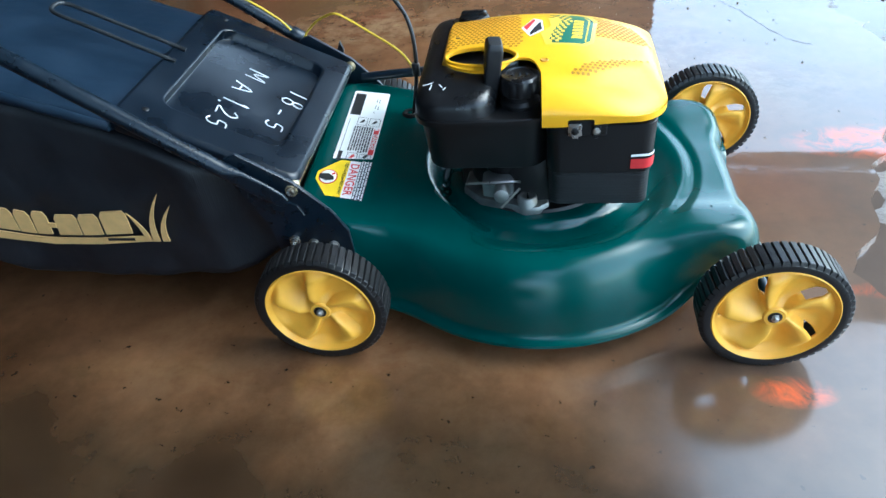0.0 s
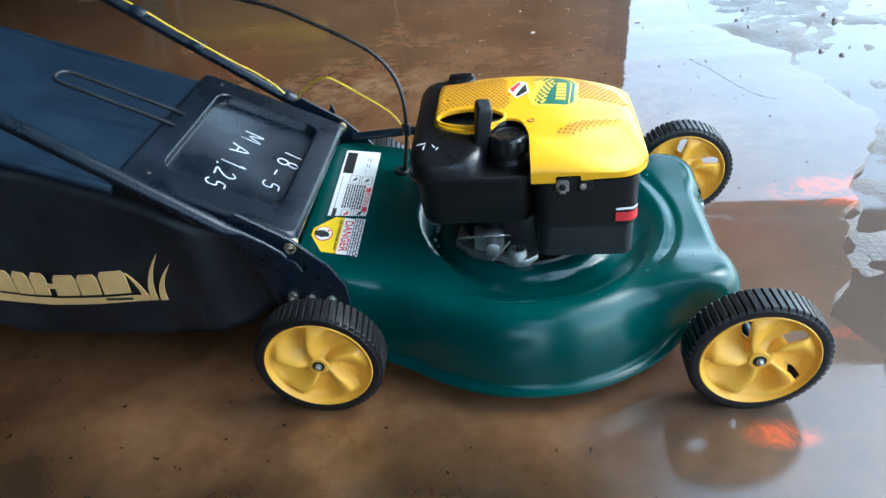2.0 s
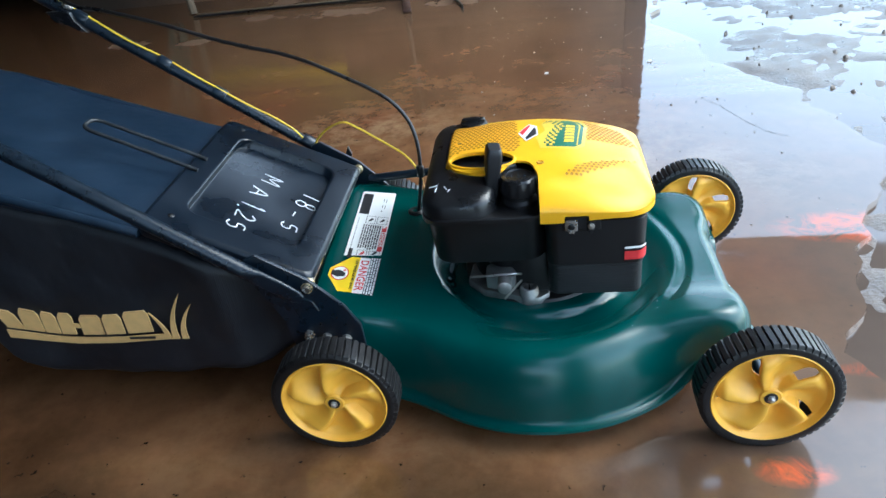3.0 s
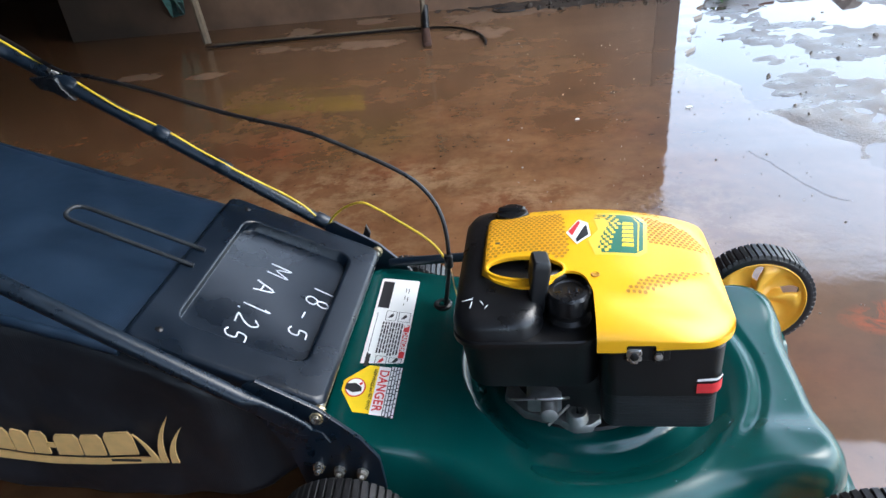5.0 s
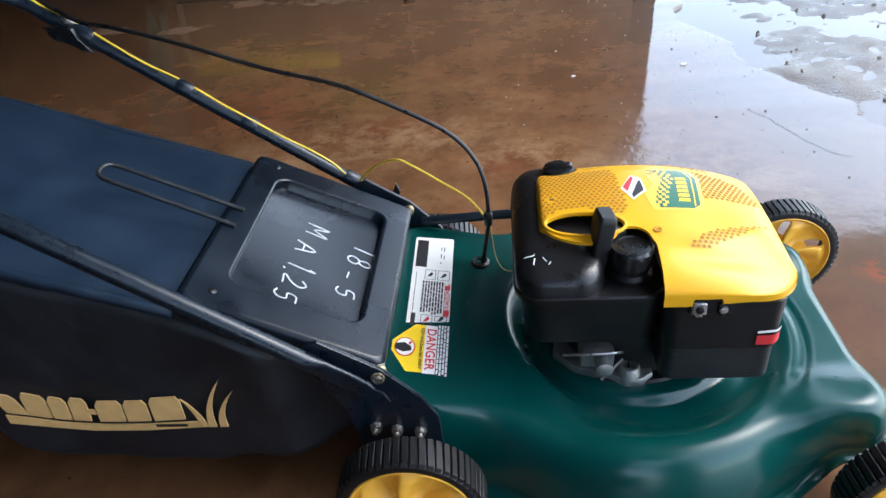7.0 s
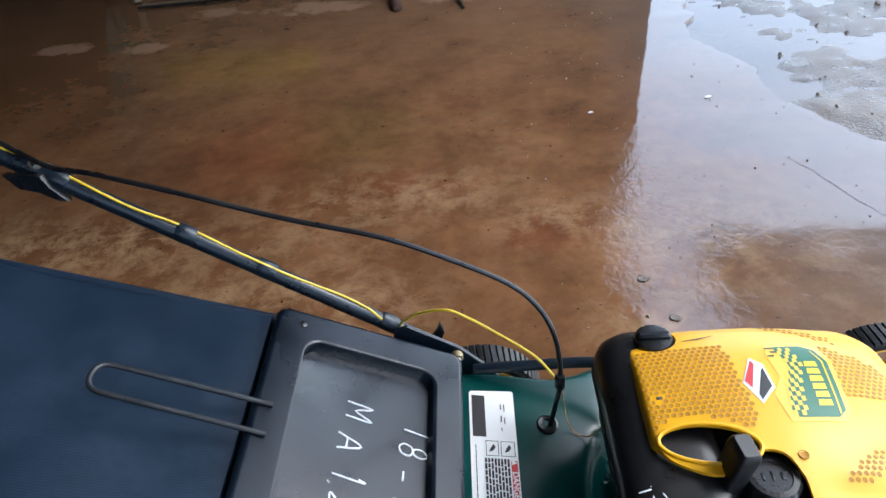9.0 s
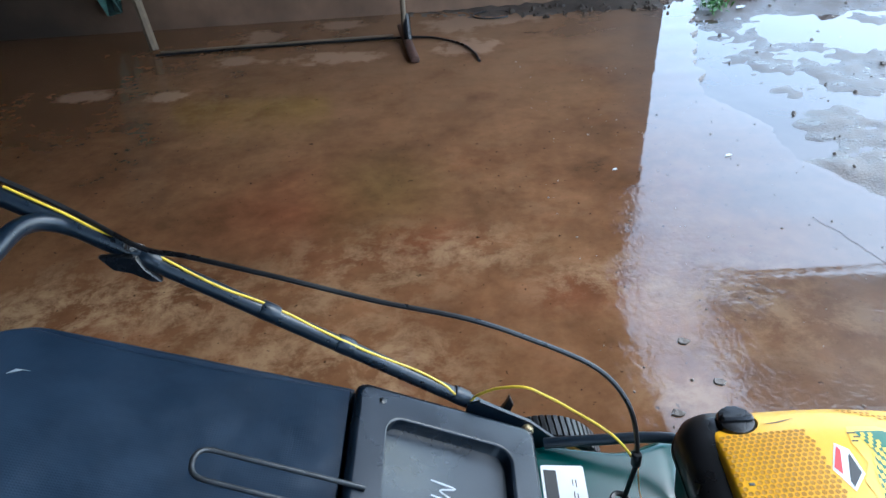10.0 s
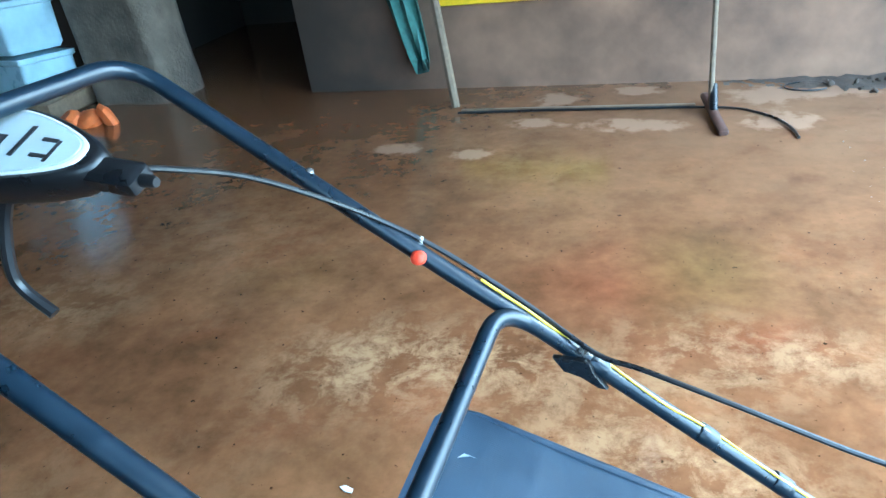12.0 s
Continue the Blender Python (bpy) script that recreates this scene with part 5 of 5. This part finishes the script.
def bag_top(s):
    return 0.3845 + 0.370 * (s - 0.295)


def bag_ring(s, x0, x1, z0, z1, r, fold):
    """A cross-section of the bag s metres behind the rear wheel's axle."""
    pts = round_rect((x0 + x1) / 2, (z0 + z1) / 2, (x1 - x0) / 2, (z1 - z0) / 2, r, 4, 16, s)
    out = []
    for p in pts:
        w = fold * (0.6 * noise.noise((p.x * 9, p.y * 7, s * 7)) + 0.35 * noise.noise((p.x * 20, p.y * 16, s * 18)))
        if p.y > z1 - 0.012:
            w *= 0.35
        d = Vector((p.x - (x0 + x1) / 2, 0.3 * (p.y - (z0 + z1) / 2), 0)).normalized()
        out.append(p + d * w)
    return out


side = Build()
rings = []
for k in range(44):
    s = 0.092 + 0.638 * k / 43
    z1 = min(bag_top(s) - 0.034, 0.258 + 0.492 * (s - 0.03) - 0.035)
    z0 = float(np.interp(s, (0.092, 0.15, 0.30, 0.50, 0.57, 0.62, 0.65, 0.69, 0.73), (0.110, 0.075, 0.064, 0.058, 0.068, 0.098, 0.145, 0.27, 0.40)))
    half = 0.192 - 0.022 * smooth(0.2, 0.12, s)
    rings.append(bag_ring(s, -half, half, z0, z1, 0.022, 0.017))
for g, s in ((0.96, 0.737), (0.88, 0.742)):
    c = sum(rings[43], Vector()) / len(rings[43])
    rings.append([c + (p - c) * g + Vector((0, 0, s - 0.730)) for p in rings[43]])
side.loops(rings, m=B)
body = part("bag_body", side, M_cloth, bag, "black coated cloth with creases", 60)
top = Build()
rings = []
for k in range(28):
    s = 0.292 + 0.448 * math.sin(math.pi / 2 * k / 27)
    z1 = bag_top(s)
    half = 0.199 - 0.045 * (1 - math.sqrt(max(0.0, 1 - (max(0.0, s - 0.692) / 0.05) ** 2)))
    z1 -= 0.010 * math.sin(math.pi * (s - 0.292) / 0.448)
    rings.append(bag_ring(s, -half, half, z1 - 0.026, z1 - 0.002, 0.012, 0.004))
top.loops(rings, m=B)
part("bag_top", top, M_mesh, bag, "black mesh cloth top panel", 60)
part("bag_frame", Build().tube(bend([(-0.29, CY - 0.198, bag_top(0.29) - 0.016), (-0.732, CY - 0.198, bag_top(0.732) - 0.016), (-0.732, CY + 0.198, bag_top(0.732) - 0.016), (-0.29, CY + 0.198, bag_top(0.29) - 0.016)], 0.05, 8), 0.0075, 10, smooth=False), M_mesh, bag, "black bound edge of the bag")
loop = bend([(-0.255, CY + 0.020, 0.388), (-0.441, CY + 0.020, 0.480), (-0.441, CY - 0.021, 0.480), (-0.255, CY - 0.024, 0.388)], 0.020, 6)
part("lifting_loop", Build().tube(loop, 0.0035, 10, smooth=False), M_loop, bag, "black wire lifting loop")
part("bag_mark", Build().prism([(0, 0), (0.018, 0.006), (0.026, 0.004), (0.010, 0.009)], 0, 0.0008, Matrix.Translation((-0.695, 0.128, bag_top(0.69) - 0.0015)) @ pose(0, 0, 0, 0, 21, 20)), M_scuff, bag)

# the emblem on the side: blocks of lettering, an underline and three blades
LOGO = Matrix.Translation((-0.66, CY - 0.1985, 0.0)) @ pose(0, 0, 0, 90, 0, 0)


def logo_piece(outline, name="emblem_block", label=""):
    part(name, Build().prism(outline, -0.001, 0.0015, LOGO), M_tan, bag, label)


def base_line(u):
    return float(np.interp(u, (0.05, 0.10, 0.15, 0.20, 0.26, 0.34), (0.192, 0.182, 0.172, 0.168, 0.167, 0.171)))


for u0, u1, hgt, lean in ((0.060, 0.092, 0.041, -0.012), (0.092, 0.126, 0.046, 0.002), (0.129, 0.155, 0.045, 0.003), (0.158, 0.184, 0.046, 0.005), (0.197, 0.236, 0.042, 0.004), (0.240, 0.275, 0.042, 0.003), (0.281, 0.328, 0.046, 0.002)):
    v0, v1 = base_line(u0), base_line(u1)
    # a plain slab with chamfered shoulders
    logo_piece([(u0, v0), (u1, v1), (u1 + lean * 0.8, v1 + hgt * 0.80), (u1 + lean - 0.005, v1 + hgt), (u0 + lean + 0.005, v0 + hgt), (u0 + lean * 0.8, v0 + hgt * 0.80)], label="tan printed block")
logo_piece([(0.185, 0.184), (0.197, 0.183), (0.198, 0.192), (0.186, 0.193)], label="tan printed dash")
us = [0.055 + 0.294 * k / 14 for k in range(15)]
logo_piece([(u, float(np.interp(u, (0.05, 0.12, 0.18, 0.26, 0.35), (0.168, 0.157, 0.149, 0.148, 0.1535)))) for u in us] + [(u, base_line(u) - 0.0065) for u in us[::-1]], "emblem_underline", "tan printed underline")
part("emblem_print", Build().prism(rect(0.280, 0.328, 0.1560, 0.1610), -0.001, 0.0022, LOGO), M_stkblk, bag, "small dark printed bar")
for u0, u1, h, w in ((0.347, 0.331, 0.058, 0.011), (0.359, 0.398, 0.094, 0.012), (0.376, 0.412, 0.072, 0.012)):
    left = [(u0 + (u1 - u0) * (q / 8) ** 2, 0.1535 + h * q / 8) for q in range(9)]
    right = [(p[0] + w * (1 - q / 8) ** 0.7, p[1]) for q, p in enumerate(left)]
    logo_piece(left + right[:-1][::-1], "emblem_blade", "tan printed grass blade")

# ---------------------------------------------------------------- things by the back wall and in the yard
# squeegee leaning on the wall
broom = thing("floor_squeegee", "floor squeegee with wooden pole leaning on the wall", "squeegee")
part("pole", Build().tube([(-0.345, 2.86, 0.05), (-0.345, 3.11, 0.62), (-0.36, 3.36, 1.24)], 0.013, 10, smooth=False), M_wood, broom, "thin weathered wooden pole")
hd = Build().box((0, 0, 0), (0.042, 0.46, 0.030), 0.008, Matrix.Translation((-0.330, 2.82, 0.025)) @ pose(0, 0, 0, 3, 0, 10))
part("head", hd, M_post, broom, "dark brown worn squeegee head")
part("socket", Build().tube([(-0.33, 2.83, 0.03), (-0.337, 2.91, 0.13)], 0.02, 10, smooth=False), M_black, broom)

stick = thing("wooden_stick", "weathered wooden stick leaning on the wall", "stick")
part("shaft", Build().tube([(-1.645, 3.035, 0.0), (-1.74, 3.18, 0.5), (-1.87, 3.36, 1.15)], 0.024, 8, smooth=False), M_wood, stick)
rag = thing("green_rag", "green cloth hanging on the wall", "cloth")
cl = Build()
rings = []
for k in range(14):
    z = 0.16 + 0.95 * k / 13
    w = 0.05 + 0.10 * (k / 13) ** 0.7
    rings.append([(-1.93 - 0.16 * (k / 13) + w * (q / 8 - 0.5) * 2, WALL_Y - 0.06 + 0.03 * math.sin(q * 1.9 + k * 0.3), z + 0.05 * math.sin(q * 2.4) * (1 - k / 13)) for q in range(9)])
cl.loops([r + [(p[0], p[1] + 0.012, p[2]) for p in r[::-1]] for r in rings])
part("cloth", cl, M_rag, rag)
sign = Build().box((-1.33, WALL_Y - 0.012, 0.520), (0.95, 0.02, 0.09), 0.004)
tagged(part("yellow_board", sign, M_stky), "narrow yellow board fixed to the plaster wall", "board")

hose = Build().tube([(-1.60, 2.925, 0.008), (-1.2, 2.945, 0.008), (-0.8, 2.955, 0.008), (-0.45, 2.955, 0.008), (-0.25, 2.935, 0.008), (-0.15, 2.875, 0.008), (-0.06, 2.77, 0.008), (-0.015, 2.65, 0.008), (0.0, 2.555, 0.008)], 0.0062, 8)
tagged(part("hose", hose, M_rubber), "thin black hose lying on the wet floor", "hose")
lath = Build().box((0, 0, 0), (1.18, 0.024, 0.014), 0.003, Matrix.Translation((-1.0, 2.972, 0.008)) @ pose(0, 0, 0, 0, 0, 1.2))
tagged(part("lath", lath, M_wood), "thin wooden lath lying beside the hose", "lath")
wire = [(0.10 + 0.10 * math.cos(a), 3.235 + 0.065 * math.sin(a), 0.006) for a in [2 * math.pi * k / 20 for k in range(19)]]
tagged(part("wire_loop", Build().tube(wire, 0.004, 6, 3), M_rubber), "loop of thin black wire on the floor", "wire")
rub = Build()
rnd = random.Random(5)


def stone(b, x, y, z, r, rnd):
    m = Matrix.Translation((x, y, z)) @ Euler((rnd.uniform(0, 6), rnd.uniform(0, 6), rnd.uniform(0, 6))).to_matrix().to_4x4() @ Matrix.Diagonal((r, r * rnd.uniform(0.6, 1), r * rnd.uniform(0.4, 0.8), 1))
    rings = []
    for k in range(1, 5):
        p = math.pi * k / 5
        rings.append([(math.sin(p) * math.cos(q * math.pi / 4) * rnd.uniform(0.8, 1.15), math.sin(p) * math.sin(q * math.pi / 4) * rnd.uniform(0.8, 1.15), math.cos(p) * rnd.uniform(0.9, 1.1)) for q in range(8)])
    b.loops(rings, m=m)


xs = [-0.35 + 0.02 * k for k in range(68)]
rings = []
for x in xs:
    a = smooth(-0.35, 0.5, x)
    row = []
    for q in range(16):
        y = WALL_Y + 0.01 - 0.30 * q / 15
        h = (0.008 + 0.018 * a) * (1 - q / 15) ** 1.3 * (0.7 + 0.9 * noise.noise((x * 6, y * 9, 1))) + 0.014 * noise.noise((x * 25, y * 25, 4)) * (1 - q / 15)
        row.append((x, y + 0.06 * (1 - a), max(-0.004, h - 0.004)))
    rings.append(row)
rub.loops(rings, close=False, caps=(False, False))
for k in range(60):
    stone(rub, rnd.uniform(0.2, 1.0), WALL_Y - 0.05 - rnd.random() * 0.2, rnd.uniform(0.0, 0.02), 0.005 + 0.013 * rnd.random() ** 2, rnd)
tagged(part("earth_heap", rub, M_earth), "low heap of dark earth along the wall's foot", "earth", kind="stuff")
peb = Build()
for k in range(260):
    x, y = rnd.uniform(0.95, 2.9), rnd.uniform(-0.3, 3.5)
    if x > slab_edge(y) + 0.03:
        stone(peb, x, y, ground_height(x, y) + 0.002, rnd.uniform(0.004, 0.013), rnd)
tagged(part("pebbles", peb, M_stone), "small stones and clods in the mud", "gravel", kind="stuff")
for k in range(7):
    b = Build()
    x = 1.45 + 0.24 * k
    stone(b, x, 3.42 + 0.06 * math.sin(k * 2.3), 0.03, 0.13, rnd)
    tagged(part("rubble_stone", b, M_stone), "broken rough stone at the yard's edge", "stone", "stones at the yard's edge")
post = Build().box((0.9860, WALL_Y + 0.07, 1.20), (0.128, 0.14, 2.5), 0.004)
tagged(part("gate_post", post, M_post), "dark weathered post at the end of the wall", "post")

plant = thing("weed", "small green weed growing at the wall's end", "plant")
lv = Build()
for k in range(60):
    a, e, ln = rnd.uniform(0, 6.28), rnd.uniform(0.2, 1.3), rnd.uniform(0.03, 0.085)
    base = Vector((1.22 + rnd.gauss(0, 0.035), 3.12 + rnd.gauss(0, 0.045), 0.0))
    d = Vector((math.cos(a) * math.cos(e), math.sin(a) * math.cos(e), math.sin(e)))
    w = d.cross(Vector((0, 0, 1))).normalized() * ln * 0.15
    mid, tipp = base + d * ln * 0.55, base + d * ln + Vector((0, 0, -0.25 * ln))
    lv.add([base, mid + w, tipp, mid - w, mid + Vector((0, 0, 0.004))], [(0, 1, 4), (1, 2, 4), (2, 3, 4), (3, 0, 4)])
tagged(part("leaves", lv, M_leaf, plant), kind="stuff")

for x, y, s in ((0.765, 1.547, 0.014), (0.385, 1.499, 0.008), (-1.12, 0.46, 0.018), (1.35, 3.1, 0.035)):
    b = Build().prism([(-s, -s * 0.3), (0, -s * 0.5), (s, -s * 0.1), (s * 0.7, s * 0.4), (-s * 0.4, s * 0.35)], 0.0005, 0.004, pose(x, y, 0, 2, 3, 20 * x), 0.001)
    tagged(part("paper_scrap", b, M_litter), "small white scrap on the wet floor", "litter", "white scraps")
for x, y in ((0.370, 0.681), (0.30, 0.47), (0.41, 0.55)):
    b = Build()
    b.prism([(0.014 * math.cos(q) * rnd.uniform(0.7, 1.2), 0.011 * math.sin(q) * rnd.uniform(0.7, 1.2)) for q in [0.7 * k for k in range(9)]], -0.001, 0.0035, pose(x, y, 0), 0.0015)
    tagged(part("clod", b, M_mud), "small dark clod on the wet floor", "clod", "clods")

# far corner
pl = Build()
rings = []
for k in range(24):
    z = -0.02 + 2.46 * k / 23
    rings.append([p + Vector((0.03 * noise.noise((p.x * 5, p.y * 5, z * 2)), 0.03 * noise.noise((p.x * 5 + 9, p.y * 5, z * 2)), 0)) for p in round_rect(-4.02, 3.42, 0.34, 0.20, 0.09, 4, 3, z)])
pl.loops(rings)
tagged(part("pillar", pl, M_pillar), "weathered grey plaster pillar by the doorway", "pillar", kind="structure")
for k, (x, z, w, h, t) in enumerate(((-4.75, 0.27, 0.62, 0.30, -8), (-4.80, 0.60, 0.70, 0.34, -8), (-4.85, 0.96, 0.70, 0.34, -8))):
    c = thing("pale_blue_crate", "pale blue plastic crate stacked by the wall", "crate", "stacked crates")
    bx = Build()
    m = Matrix.Translation((x, 3.12, z)) @ pose(0, 0, 0, -4, 0, t)
    bx.slab([(0, 0, w / 2 - 0.02, 0.18, 0.02, -h / 2), (0, 0, w / 2, 0.20, 0.03, -h / 2 + 0.03), (0, 0, w / 2, 0.20, 0.03, h / 2 - 0.06), (0, 0, w / 2 + 0.015, 0.215, 0.03, h / 2 - 0.05), (0, 0, w / 2 + 0.015, 0.215, 0.03, h / 2 - 0.02), (0, 0, w / 2, 0.20, 0.03, h / 2 - 0.018)], 4, m)
    part("body", bx, M_blue, c)
bs = Build().box((-4.75, 3.12, 0.06), (0.70, 0.44, 0.12), 0.01)
tagged(part("pallet", bs, M_wood), "low wooden pallet under the crates", "pallet")
b = Build()
for k in range(3):
    stone(b, -4.15 + 0.13 * k, 2.82 + 0.02 * k, 0.03, 0.10, rnd)
tagged(part("orange_sack", b, M_orange), "crumpled orange plastic sack on the floor", "sack")

# cracks in the slab
M_crack = mat("wet_dark_crack", (0.07, 0.05, 0.036), 0.3)
rnd = random.Random(12)
for pts in (((0.86, 1.16), (0.902, 1.084), (0.928, 1.006), (0.953, 0.937), (0.99, 0.86), (1.04, 0.82)), ((0.80, 2.02), (0.74, 1.92), (0.70, 1.86)), ((0.50, 1.42), (0.44, 1.38), (0.41, 1.40))):
    b = Build()
    line = spline([(x, y, 0) for x, y in pts], 8)
    row = []
    for q, p in enumerate(line):
        w = 0.0007 * (0.3 + rnd.random()) * min(1, q / 4, (len(line) - 1 - q) / 4) + 0.0002
        dx, dy = rnd.uniform(-0.003, 0.003), rnd.uniform(-0.003, 0.003)
        row.append([(p.x - w + dx, p.y - w + dy, 0.0007), (p.x + w + dx, p.y + w + dy, 0.0007)])
    b.loops(row, close=False, caps=(False, False))
    part("crack", b, M_crack, floor_ob)

# loose bricks and a dark plastic sheet at the end of the wall
M_brick = mat("old_red_brick", (0.20, 0.075, 0.05), 0.8, 0, 0.4, 30, 0.5, 80)
for x, y, z, turn in ((1.40, 3.28, 0.020, 8), (1.46, 3.62, 0.030, -4), (1.30, 3.66, 0.035, 3)):
    b = Build().box((0, 0, 0), (0.22, 0.105, 0.068), 0.006, Matrix.Translation((x, y, z)) @ pose(0, 0, 0, 2, -3, turn))
    tagged(part("brick", b, M_brick), "loose red brick lying in the wet mud", "brick", "loose bricks")
b = Build()
rnd = random.Random(5)
for x, y, z, r in ((1.10, 3.50, 0.03, 0.06), (1.16, 3.47, 0.025, 0.05), (1.12, 3.56, 0.06, 0.05)):
    stone(b, x, y, z, r, rnd)
tagged(part("plastic_sheet", b, M_cover), "crumpled dark plastic sheet beside the post", "plastic sheet")

# grit washed over the slab
grit = Build()
rnd = random.Random(31)
for k in range(170):
    x, y = rnd.uniform(0.15, 1.05), rnd.uniform(0.35, 2.7)
    if x < slab_edge(y) - 0.04:
        stone(grit, x, y, 0.0005, 0.0012 + 0.0035 * rnd.random() ** 3, rnd)
tagged(part("grit", grit, M_stone), "dark grit scattered over the wet slab", "grit", kind="stuff")
